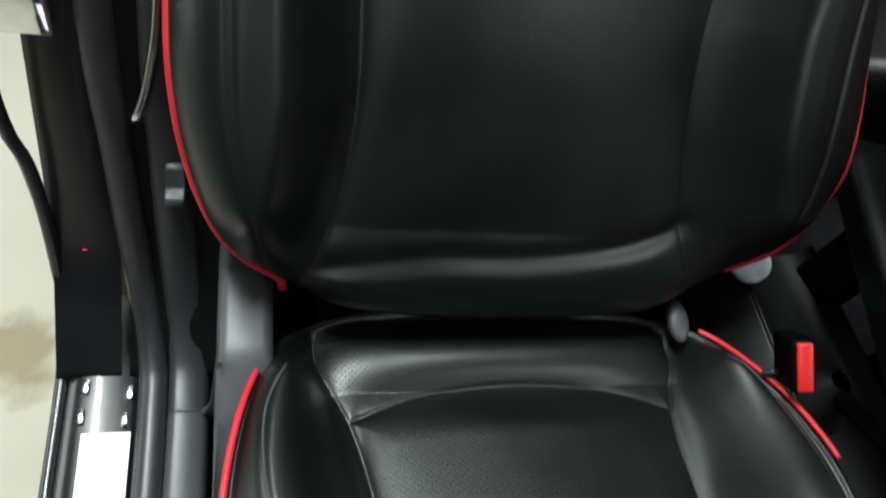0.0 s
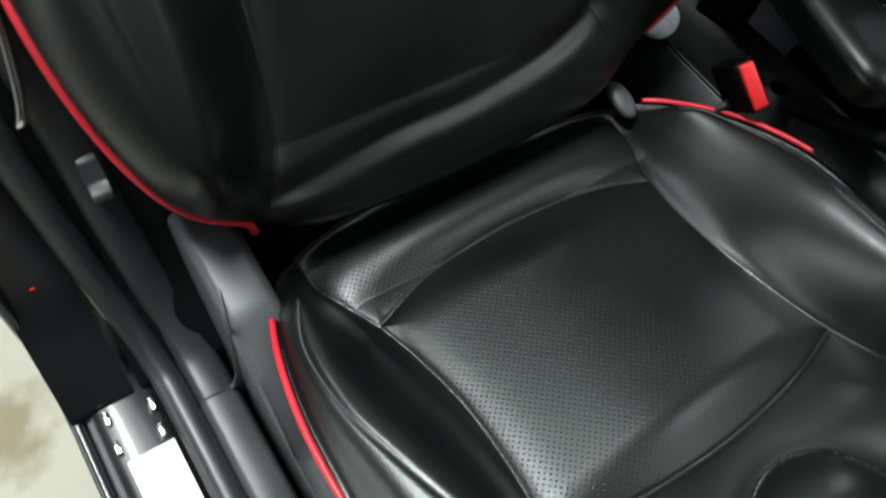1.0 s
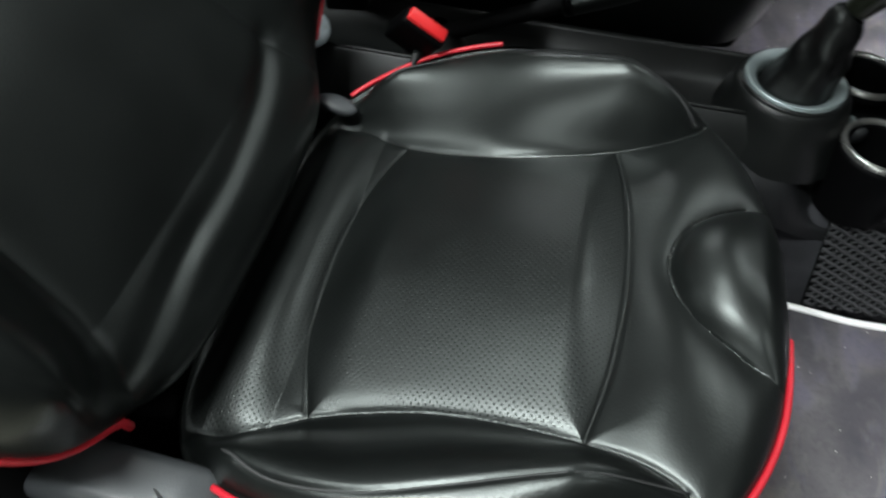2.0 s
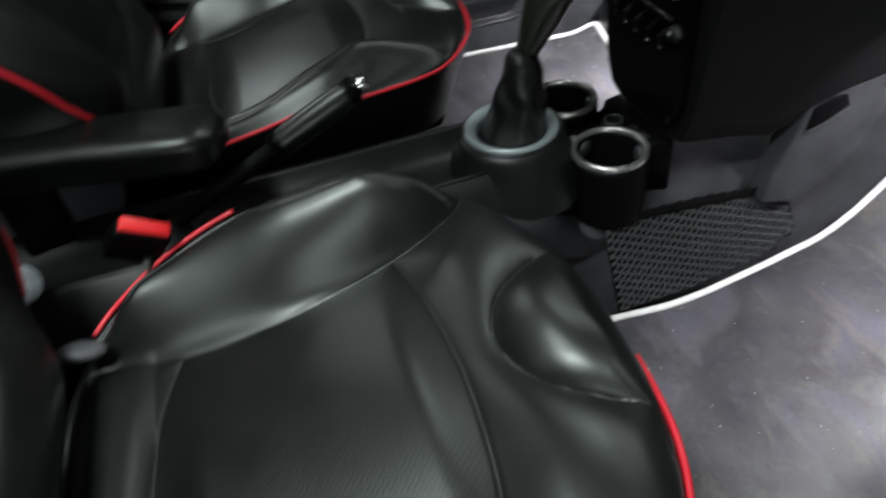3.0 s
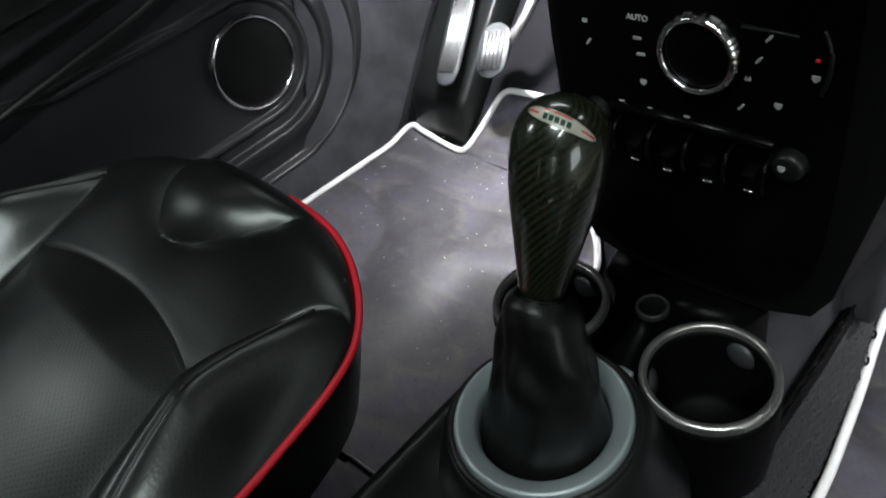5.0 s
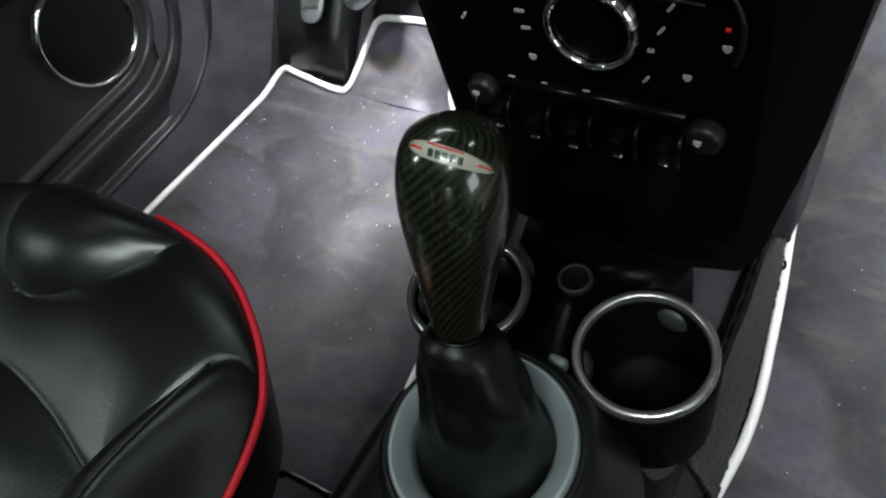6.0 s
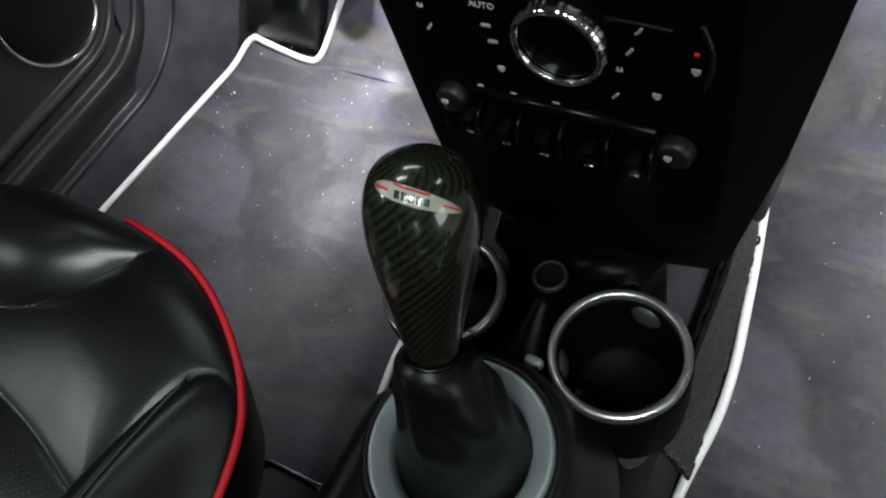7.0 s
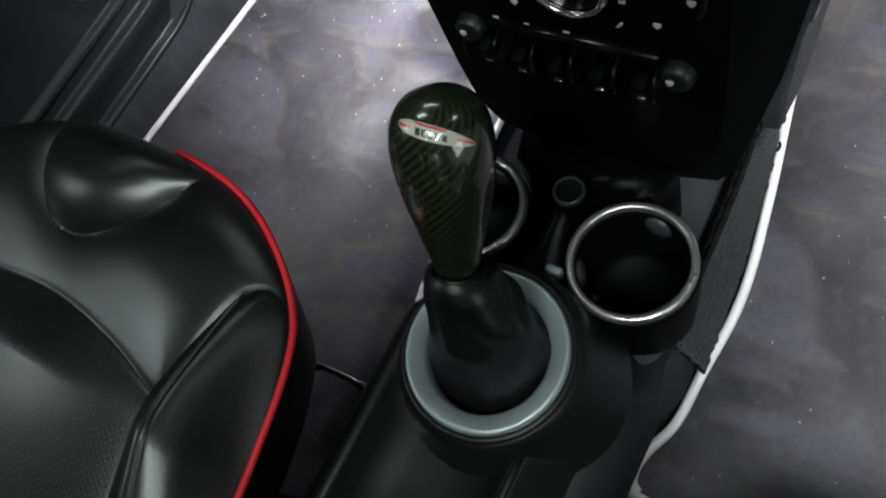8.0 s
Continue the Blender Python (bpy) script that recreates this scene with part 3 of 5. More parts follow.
structure("dashboard", prism([(0.42, 0.47), (0.36, 0.52), (0.30, 0.60), (0.32, 0.70), (0.45, 0.74), (0.86, 0.72), (0.86, 0.44), (0.60, 0.42)], 0, -0.79, 0.68), MATT_BLACK, "dark plastic dashboard above the footwells", "dashboard")


# ---------------------------------------------------------------- driver's door, shut
def door_panel():
    """Moulded inner panel: stepped ridges sweep round the loudspeaker."""
    ys = np.linspace(-0.75, 0.62, 460)
    zs = np.linspace(0.02, 0.60, 260)
    verts, faces = [], []
    for y in ys:
        for z in zs:
            zz = 0.24 + max(0.0, -y) * 0.25
            d = math.hypot(max(0.0, y - 0.283), z - zz) if y > 0.283 else abs(z - zz)
            x = -0.805
            if z < 0.36 or y > 0.25:
                x += 0.010 * float(smooth01(0.088, 0.094, d)) - 0.010 * float(smooth01(0.100, 0.107, d)) + 0.016 * float(smooth01(0.123, 0.130, d)) - 0.012 * float(smooth01(0.132, 0.172, d)) + 0.016 * float(smooth01(0.182, 0.189, d)) - 0.008 * float(smooth01(0.190, 0.225, d))
            x += 0.03 * float(smooth01(0.37, 0.40, z - 0.14 * max(0, y + 0.1))) * float(smooth01(0.32, 0.1, y))
            verts.append((x, y, z))
    n = len(zs)
    for i in range(len(ys) - 1):
        for k in range(n - 1):
            faces.append((i * n + k, i * n + k + 1, (i + 1) * n + k + 1, (i + 1) * n + k))
    return verts, faces


door = tagged(thing("door_1", (-0.80, 0.0, 0.02), "closed driver's door with black moulded panel and speaker", "car door"), kind="structure")
part("door_panel", door_panel(), DOOR_PLASTIC, door)
part("door_shell", gbox((-0.87, -0.80, -0.10), (-0.825, 0.66, 0.60), 0.006), PAINT, door, "black painted door skin")
side = pose(-0.792, 0.279, 0.241, 0, 90, 0)
speaker = part("loudspeaker", moved(lathe([(0.0, 0.002), (0.03, 0.0035), (0.064, 0.003), (0.0675, 0.0)], 48), side), MATT_BLACK, door, "black round loudspeaker grille")
part("speaker_ring", moved(lathe([(0.0670, 0.0), (0.0675, 0.005), (0.0700, 0.007), (0.0730, 0.005), (0.0745, 0.0)], 64), side), CHROME, speaker, "thin chrome ring")
part("pocket_edge", tube(spline([(-0.785, -0.5, 0.27), (-0.78, -0.108, 0.345), (-0.782, 0.05, 0.37), (-0.785, 0.172, 0.389), (-0.792, 0.30, 0.43)], 10), 0.006, 8), BLACK_PLASTIC, door)
part("armrest", prism([(-0.6, 0.42), (-0.2, 0.43), (0.12, 0.45), (0.15, 0.49), (-0.2, 0.50), (-0.6, 0.50)], 0, -0.815, -0.745, 0.012, 3), BLACK_LEATHER, door)
def kick_section(y):
    """Low sill beside the seat that grows into the kick panel ahead of the door."""
    k = float(smooth01(0.30, 0.50, y))
    low = [(-0.80, 0.055), (-0.797, 0.053), (-0.785, 0.045), (-0.774, 0.02), (-0.765, -0.012)]
    tall = [(-0.80, 0.62), (-0.795, 0.30), (-0.785, 0.12), (-0.772, 0.03), (-0.757, -0.012)]
    return [(a[0] + (b[0] - a[0]) * k, a[1] + (b[1] - a[1]) * k) for a, b in zip(low, tall)]


structure("kick_panel", section_sweep(kick_section, [-0.9, 0.0, 0.30, 0.33, 0.36, 0.39, 0.42, 0.45, 0.48, 0.51, 0.6, 0.7, 0.81]), TUNNEL_CARPET, "dark grey kick panel in the driver's footwell", "kick panel", smooth=True)


# ---------------------------------------------------------------- seats
SX = 0.372   # middle of the passenger's seat
BACK_TILT = 36.0

CUSHION_RIM = flat_curve(mirror([(0.0, -0.043), (0.06, -0.045), (0.115, -0.054), (0.168, -0.076), (0.218, -0.112), (0.250, -0.160), (0.268, -0.23), (0.273, -0.31), (0.267, -0.38),
                                 (0.250, -0.445), (0.220, -0.50), (0.14, -0.535), (0.0, -0.548)]), 40, True)
INSERT = flat_curve([(-0.167, -0.416), (-0.09, -0.441), (0.0, -0.449), (0.09, -0.441), (0.167, -0.416)], 8)[:-1] + flat_curve([(0.167, -0.416), (0.157, -0.37), (0.151, -0.315), (0.153, -0.255), (0.161, -0.197)], 8)[:-1] \
    + flat_curve([(0.161, -0.197), (0.09, -0.182), (0.0, -0.1755), (-0.09, -0.182), (-0.161, -0.197)], 8)[:-1] + flat_curve([(-0.161, -0.197), (-0.153, -0.255), (-0.151, -0.315), (-0.157, -0.37), (-0.167, -0.416)], 8)[:-1]
POD_BACK = flat_curve([(-0.100, -0.056), (-0.092, -0.084), (-0.068, -0.120), (-0.044, -0.137), (-0.014, -0.143), (0.020, -0.135), (0.047, -0.115), (0.070, -0.084), (0.086, -0.054)], 8)
POD = POD_BACK + [(0.086, -0.02), (-0.100, -0.02)]
BOLSTER_SEAM = flat_curve([(0.190, -0.126), (0.201, -0.17), (0.215, -0.23), (0.231, -0.29), (0.244, -0.35), (0.243, -0.41), (0.224, -0.456)], 8)
FRONT_SEAM = flat_curve([(0.161, -0.197), (0.170, -0.160), (0.186, -0.128), (0.206, -0.114), (0.232, -0.122)], 8)
REAR_SEAM = flat_curve([(0.167, -0.416), (0.180, -0.447), (0.192, -0.478), (0.196, -0.52)], 6)


def both(line):
    return [line, [(-x, y) for x, y in line]]


DOME = spline([(0, 0, 0), (0.12, 0.006, 0), (0.3, 0.032, 0), (0.48, 0.052, 0), (0.64, 0.0585, 0), (0.8, 0.054, 0), (0.92, 0.041, 0), (1.0, 0.030, 0)], 8)
DOME_T, DOME_H = [v.x for v in DOME], [v.y for v in DOME]


def eased(x, xs, ys):
    """Smooth curve through (xs, ys), with no kinks."""
    run = spline([(a, b, 0) for a, b in zip(xs, ys)], 10)
    return np.interp(x, [v.x for v in run], [v.y for v in run])


def cushion_height(p, swell=0.0):
    """Height of the cushion's top; swell: how much fuller its inner bolster is."""
    s, y = p[:, 0], p[:, 1]
    a = np.abs(s)
    z = 0.265 + 0.244 * (y + 0.417)
    z = z - 2.6 * np.clip(y + 0.15, 0, 1) ** 2
    side = eased(-y, [0.100, 0.114, 0.128, 0.160, 0.197, 0.255, 0.315, 0.37, 0.416, 0.48], [0.225, 0.203, 0.186, 0.170, 0.161, 0.153, 0.151, 0.157, 0.167, 0.19])
    rim = eased(-y, [0.076, 0.112, 0.160, 0.23, 0.31, 0.38, 0.445, 0.50], [0.168, 0.218, 0.250, 0.268, 0.273, 0.267, 0.250, 0.220])
    run = smooth01(-0.105, -0.215, y) * smooth01(-0.52, -0.44, y)
    t = np.clip((a - side) / np.maximum(0.02, rim - side), 0, 1)
    crest = eased(-y, [0.10, 0.17, 0.23, 0.30, 0.36, 0.46], [0.36, 0.42, 0.53, 0.63, 0.72, 0.74])
    t = t / ((crest / 0.64 - 1) / (1 - crest) * (1 - t) + 1)
    lift = np.interp(t, DOME_T, DOME_H) - 0.030 * smooth01(0.64, 1.0, t) * smooth01(-0.27, -0.16, y)
    z = z + lift * run + swell * np.sin(math.pi * np.clip(t, 0, 1)) ** 1.2 * smooth01(-0.42, -0.28, y) * smooth01(-0.085, -0.165, y) * (s < 0)
    z = z + 0.018 * np.clip(1 - np.abs(s / 0.157) ** 2.1, 0, 1) * smooth01(-0.452, -0.390, y) * smooth01(-0.17, -0.225, y)
    z = z + 0.020 * np.sin(np.clip((-0.445 - y) / 0.085, 0, 1) * math.pi) * np.clip(1 - (s / 0.2) ** 4, 0, 1)
    z = z - 0.25 * np.clip(-0.50 - y, 0, 1)
    pod = inside(p, POD)
    dp = line_distance(p, POD_BACK)
    lip = smooth01(-0.052, -0.085, y)
    z = z + np.where(pod, 0.022 * (1 - (1 - np.clip(dp / 0.060, 0, 1)) ** 2) - 0.012 * lip * np.exp(-dp / 0.008), -0.008 * lip * np.exp(-dp / 0.016))
    ahead = y - np.interp(a, [0.0, 0.09, 0.161], [-0.1755, -0.182, -0.197])
    z = z + 0.005 * smooth01(0.0, 0.05, ahead) * smooth01(0.21, 0.10, a) * smooth01(-0.045, -0.11, y)
    return z


def cushion_rim(p, swell=0.0):
    full = 0.7 * swell * smooth01(-0.54, -0.32, p[:, 1]) * smooth01(-0.16, -0.22, p[:, 1]) * (p[:, 0] < 0)
    return full + eased(-p[:, 1], [0.04, 0.06, 0.09, 0.14, 0.20, 0.30, 0.38, 0.44, 0.50, 0.56], [0.317, 0.318, 0.321, 0.321, 0.324, 0.328, 0.314, 0.296, 0.268, 0.235])


def back_rim(p):
    rim = eased(p[:, 1], [-0.05, 0.0, 0.05, 0.10, 0.2, 0.5, 0.66], [-0.035, -0.018, 0.0, 0.008, 0.010, -0.03, -0.08])
    return rim + 0.013 * smooth01(-0.20, -0.27, p[:, 0])


def is_insert(p, skirt):
    return inside(p, INSERT) & ~skirt


def is_pod(p, skirt):
    return inside(p, POD) & ~skirt


def is_rear(p, skirt):
    lim = np.interp(-p[:, 1], [0.40, 0.416, 0.447, 0.478, 0.6], [0.16, 0.167, 0.180, 0.192, 0.2])
    return (p[:, 1] < -0.40) & (np.abs(p[:, 0]) < lim) & ~skirt


def is_bolster(sign):
    def test(p, skirt):
        s = p[:, 0] * sign
        lim = np.interp(-p[:, 1], [0.10, 0.114, 0.128, 0.16, 0.199, 0.3, 0.6], [0.5, 0.206, 0.186, 0.170, 0.150, 0.145, 0.145])
        return (s > lim) & ~skirt
    return test


def everything(p, skirt):
    return np.ones(len(p), bool)


def is_skirt(p, skirt):
    return skirt


TILT_C, TILT_S = math.cos(radians(BACK_TILT)), math.sin(radians(BACK_TILT))


def back_place(u, v, h):
    v = v + 0.018 * float(smooth01(-0.13, -0.25, u) * smooth01(0.18, 0.04, v))
    u = u * (1 - 0.08 * float(smooth01(0.08, 0.30, v))) if u < 0 else u
    return Vector((SX + 0.006 + u, -0.513 - v * TILT_S + h * TILT_C, 0.330 + v * TILT_C + h * TILT_S))


BACK_RIM = flat_curve(mirror([(0.0, 0.66), (0.12, 0.655), (0.20, 0.62), (0.26, 0.52), (0.294, 0.40), (0.311, 0.30), (0.315, 0.22), (0.309, 0.15), (0.292, 0.085), (0.264, 0.035), (0.215, 0.0),
                              (0.15, -0.03), (0.0, -0.04)]), 28, True)
BACK_SIDE = flat_curve([(0.208, 0.004), (0.190, 0.05), (0.178, 0.10), (0.172, 0.17), (0.176, 0.26), (0.186, 0.36), (0.19, 0.5), (0.17, 0.66)], 8)
BACK_SIDE_IN = flat_curve([(-0.185, 0.004), (-0.166, 0.05), (-0.152, 0.10), (-0.143, 0.17), (-0.142, 0.26), (-0.150, 0.36), (-0.155, 0.5), (-0.14, 0.66)], 8)
BACK_OUTER = flat_curve([(0.238, 0.022), (0.250, 0.07), (0.264, 0.13), (0.271, 0.20), (0.271, 0.30), (0.255, 0.42), (0.22, 0.56)], 8)
BACK_LOW = flat_curve([(-0.160, 0.072), (-0.10, 0.050), (0.0, 0.036), (0.09, 0.034), (0.198, 0.020)], 8)


def centre_limits(v):
    """Where the backrest's middle panel ends on its two sides."""
    inner = np.interp(v, [0.0, 0.05, 0.10, 0.17, 0.26, 0.36, 0.5, 0.66], [-0.187, -0.166, -0.152, -0.143, -0.142, -0.150, -0.155, -0.14])
    outer = np.interp(v, [0.0, 0.05, 0.10, 0.17, 0.26, 0.36, 0.5, 0.66], [0.210, 0.190, 0.178, 0.172, 0.176, 0.186, 0.19, 0.17])
    return inner, outer


def back_height(p):
    u, v = p[:, 0], p[:, 1]
    inner, outer = centre_limits(v)
    up = smooth01(-0.01, 0.09, v)
    h = 0.042 * smooth01(0.0, 0.088, inner - u) * up + 0.060 * smooth01(0.0, 0.072, u - outer) * up
    h = h - 0.10 * np.clip(u - 0.262, 0, 1) - 0.06 * np.clip(-u - 0.25, 0, 1)
    mid = (inner + outer) / 2
    h = h + 0.014 * np.clip(1 - ((u - mid) / ((outer - inner) / 2)) ** 2, 0, 1) * smooth01(0.03, 0.30, v)
    h = h + 0.006 * np.sin(np.clip((0.06 - v) / 0.09, 0, 1) * math.pi) * np.clip(1 - (u / 0.22) ** 4, 0, 1)
    return h - 0.35 * np.clip(v - 0.5, 0, 1) ** 1.5


def is_back_centre(p, skirt):
    inner, outer = centre_limits(p[:, 1])
    return (p[:, 0] > inner) & (p[:, 0] < outer) & ~skirt


def make_seat(shift, setback, swell):
    """A bucket seat, moved by shift; setback: how far the insert's front edge is drawn back; swell: of the inner bolster."""
    seat = thing("bucket_seat", (SX, -0.30, 0.0), "", "car seat", "front seats")

    def cushion_place(u, v, h):
        return Vector((SX + u, v - setback * float(smooth01(-0.125, -0.20, v) * smooth01(-0.40, -0.24, v)), h))

    geo, rim = padded(CUSHION_RIM, (0.0, -0.30), lambda p: cushion_height(p, swell), lambda p: cushion_rim(p, swell), 0.033, [(0.002, 0.012), (0.006, 0.03), (0.016, 0.06), (0.030, 0.10)],
                      cushion_place,
                      [INSERT + INSERT[:1]] + both(FRONT_SEAM) + both(REAR_SEAM), both(BOLSTER_SEAM), [], (0.0012, 0.0022, 0.0046, 0.011),
                      [("seat_insert", is_insert), ("front_pad", is_pod), ("rear_roll", is_rear), ("side_bolster", is_bolster(1)), ("inner_bolster", is_bolster(-1)), ("cushion_side", is_skirt), ("front_panel", everything)])
    for name, g in geo.items():
        part(name.replace("inner_", "side_"), g, HOLED_LEATHER if name in ("seat_insert", "rear_roll") else BLACK_LEATHER, seat, "perforated black leather" if name == "seat_insert" else "")
    n = len(rim)
    for sign in (1, -1):
        run = [p + (p - Vector((SX, -0.30, p.z))).normalized() * 0.0022 + Vector((0, 0, 0.0015)) for p in rim if (-0.455 if sign > 0 else -0.498) < p.y < (-0.0434 if sign > 0 else -0.335) and (p.x - SX) * sign > 0.03]
        run.sort(key=lambda p: math.atan2(p.y + 0.30, (p.x - SX) * sign))
        part("piping", tube(run, 0.0029, 8), RED_PIPING, seat, "red piping")
        seam = [cushion_place(x * sign, y, 0) for x, y in BOLSTER_SEAM]
        hs = cushion_height(np.array([(x * sign, y) for x, y in BOLSTER_SEAM]), swell)
        for q, hh in zip(seam, hs):
            q.z = hh - 0.0022
        part("stitched_seam", tube(seam, 0.0012, 6), THREAD, seat, "grey seam")
    geo, rim = padded(BACK_RIM, (0.0, 0.28), back_height, back_rim, 0.040, [(0.0, 0.012), (0.004, 0.05), (0.02, 0.10), (0.05, 0.125), (0.2, 0.13)],
                      back_place, [BACK_SIDE, BACK_SIDE_IN], both(BACK_OUTER), [BACK_LOW], (0.0010, 0.0024, 0.0045, 0.014),
                      [("back_centre", is_back_centre), ("back_shell", is_skirt), ("back_bolster", lambda p, k: p[:, 0] > 0), ("back_bolster_inner", everything)])
    for name, g in geo.items():
        part(name.replace("_inner", ""), g, BLACK_LEATHER, seat)
    for sign in (1, -1):
        run = [p for p in rim if (p.x - SX - 0.006) * sign > 0.228 and p.z < 0.8]
        run.sort(key=lambda p: p.z)
        end = [run[0] + Vector((-0.006 * sign, 0.003, -0.005)), run[0] + Vector((-0.008 * sign, 0.006, -0.014))]
        part("piping", tube((end[::-1] if sign > 0 else []) + run, 0.0038, 8), RED_PIPING, seat, "red piping")
    # base: plastic side covers, rails, pan
    for sign in (1, -1):
        a, b = sorted((SX + sign * 0.165, SX + sign * 0.190))
        part("side_cover", prism([(-0.60, 0.14), (-0.58, 0.25), (-0.44, 0.24), (-0.26, 0.24), (-0.24, 0.22), (-0.25, 0.15), (-0.34, 0.11), (-0.55, 0.11)], 0, a, b, 0.007, 3), MATT_BLACK, seat)
        part("seat_rail", gbox((SX + sign * 0.20 - 0.02, -0.60, 0.0), (SX + sign * 0.20 + 0.02, -0.24, 0.05), 0.004), DEEP_BLACK, seat)
        part("rail_bracket", gbox((SX + sign * 0.20 - 0.012, -0.55, 0.05), (SX + sign * 0.20 + 0.012, -0.26, 0.16), 0.004), DEEP_BLACK, seat)
    part("seat_pan", prism([(-0.60, 0.15), (-0.12, 0.19), (-0.10, 0.26), (-0.14, 0.27), (-0.60, 0.20)], 0, SX - 0.17, SX + 0.17, 0.01), MATT_BLACK, seat)
    seat.location += Vector(shift)
    return seat


passenger_seat = make_seat((0.0, 0.0, 0.0), 0.0, 0.021)
driver_seat = make_seat((-0.733, 0.088, 0.0), 0.026, -0.014)
tagged(passenger_seat, "black leather front passenger seat with red piping, beside the open door")
tagged(driver_seat, "black leather driver's seat with red piping, beside the gear lever")
hub = Matrix.Translation((0.062, -0.575, 0.293)) @ Vector((0.66, 0.38, 0.65)).to_track_quat("Z", "Y").to_matrix().to_4x4()
part("recliner_knob", moved(lathe([(0.0, 0.0025), (0.014, 0.0022), (0.0200, 0.0012), (0.0224, -0.0008), (0.0228, -0.004), (0.0218, -0.009), (0.012, -0.012), (0.012, -0.03), (0.0, -0.03)], 40), hub), PALE_PLASTIC, passenger_seat, "pale round knob on the backrest")
cover_up = Vector((0.15, 0.25, 0.95)).normalized()
cover_side = Vector((0.0, 1.0, 0.0)).cross(cover_up).normalized()
cover_pose = pose(0.178, -0.506, 0.284) @ Matrix((cover_side, cover_up.cross(cover_side), cover_up)).transposed().to_4x4() @ Matrix.Diagonal((0.55, 1.10, 0.45, 1.0))
part("hinge_cover", moved(lathe([(0.0, 0.0085), (0.008, 0.008), (0.016, 0.0055), (0.0205, 0.001), (0.022, -0.006), (0.020, -0.014), (0.0, -0.016)], 28), cover_pose), GREY_PLASTIC, passenger_seat, "pale grey rounded hinge cover")
part("hinge_shield", prism([(-0.62, 0.16), (-0.60, 0.285), (-0.55, 0.305), (-0.47, 0.298), (-0.42, 0.272), (-0.36, 0.232), (-0.20, 0.225), (-0.14, 0.20), (-0.16, 0.15), (-0.30, 0.12), (-0.55, 0.12)], 0, 0.606, 0.654, 0.010, 3), GREY_PLASTIC, passenger_seat, "smooth grey plastic side shield")
bar = [Vector((-0.224, -0.054, 0.102)), Vector((-0.142, -0.051, 0.102))]
part("slide_handle", tube(bar, 0.0040, 10), CHROME, driver_seat, "chrome slide handle")
part("handle_arm", tube([bar[0] + Vector((-0.002, -0.003, 0)), bar[0] + Vector((-0.03, -0.03, 0.10))], 0.004, 8), DEEP_BLACK, driver_seat)


# ---------------------------------------------------------------- floor mats
def mat_sheet(edge, start):
    """A thin mat with the given outline that follows the floor up the toe board."""
    bm = bmesh.new()
    bm.faces.new([bm.verts.new((x, y, 0)) for x, y in edge])
    for y in [start + 0.0125 * k for k in range(-4, 5)] + [start + 0.1]:
        bmesh.ops.bisect_plane(bm, geom=bm.verts[:] + bm.edges[:] + bm.faces[:], plane_co=(0, y, 0), plane_no=(0, 1, 0))
    bmesh.ops.triangulate(bm, faces=bm.faces[:])
    bmesh.ops.subdivide_edges(bm, edges=[e for e in bm.edges if e.calc_length() > 0.08], cuts=1)
    top = bm.faces[:]
    for v in bm.verts:
        v.co.z = floor_height(v.co.y, start) + 0.0015 * math.sin(v.co.x * 31) * math.sin(v.co.y * 27)
    made = bmesh.ops.extrude_face_region(bm, geom=top)
    for v in made["geom"]:
        if isinstance(v, bmesh.types.BMVert):
            v.co.z += 0.0045
    for v in bm.verts:
        v.co.z -= 0.0065
    return bm


def piping_line(edge, start, lift=0.001):
    return [Vector((x, y, floor_height(y, start) + lift)) for x, y in edge]


RIGHT_EDGE = flat_curve([(0.096, -0.016), (0.087, -0.002), (0.091, 0.023), (0.105, 0.061), (0.109, 0.118), (0.115, 0.183), (0.113, 0.239), (0.105, 0.30), (0.096, 0.36), (0.078, 0.47), (0.073, 0.56), (0.070, 0.635), (0.076, 0.660),
                         (0.10, 0.666), (0.15, 0.667), (0.40, 0.66), (0.585, 0.64), (0.60, 0.60), (0.615, 0.3), (0.62, 0.05), (0.60, -0.005), (0.56, -0.022), (0.13, -0.022)], 5, True)
LEFT_EDGE = flat_curve([(-0.768, -0.20), (-0.765, 0.06), (-0.759, 0.17), (-0.747, 0.32), (-0.739, 0.42), (-0.733, 0.466), (-0.718, 0.483), (-0.69, 0.480), (-0.60, 0.470), (-0.580, 0.478), (-0.572, 0.50), (-0.557, 0.540), (-0.546, 0.556), (-0.52, 0.561),
                        (-0.43, 0.561), (-0.405, 0.54), (-0.385, 0.48), (-0.30, 0.435), (-0.255, 0.39), (-0.233, 0.34), (-0.228, 0.22), (-0.219, 0.11), (-0.206, 0.04), (-0.196, -0.04), (-0.20, -0.20), (-0.235, -0.25), (-0.72, -0.25)], 5, True)
for edge, start, label in ((RIGHT_EDGE, 0.495, "dusty grey vinyl floor mat with white piping, passenger side"), (LEFT_EDGE, 0.47, "dusty grey vinyl floor mat with white piping, driver's side")):
    mx = sum(p[0] for p in edge) / len(edge)
    mat = thing("floor_mat", (mx, 0.15, 0.0), label, "floor mat", "floor mats")
    part("mat_sheet", mat_sheet(edge, start), MAT_VINYL, mat)
    part("piping", tube(piping_line(edge, start), 0.0052, 8, closed=True), WHITE_PIPING, mat, "white piping")


# ---------------------------------------------------------------- centre console
console = thing("centre_console", (0.0, 0.0, 0.16), "black plastic centre console with two cup holders", "centre console")


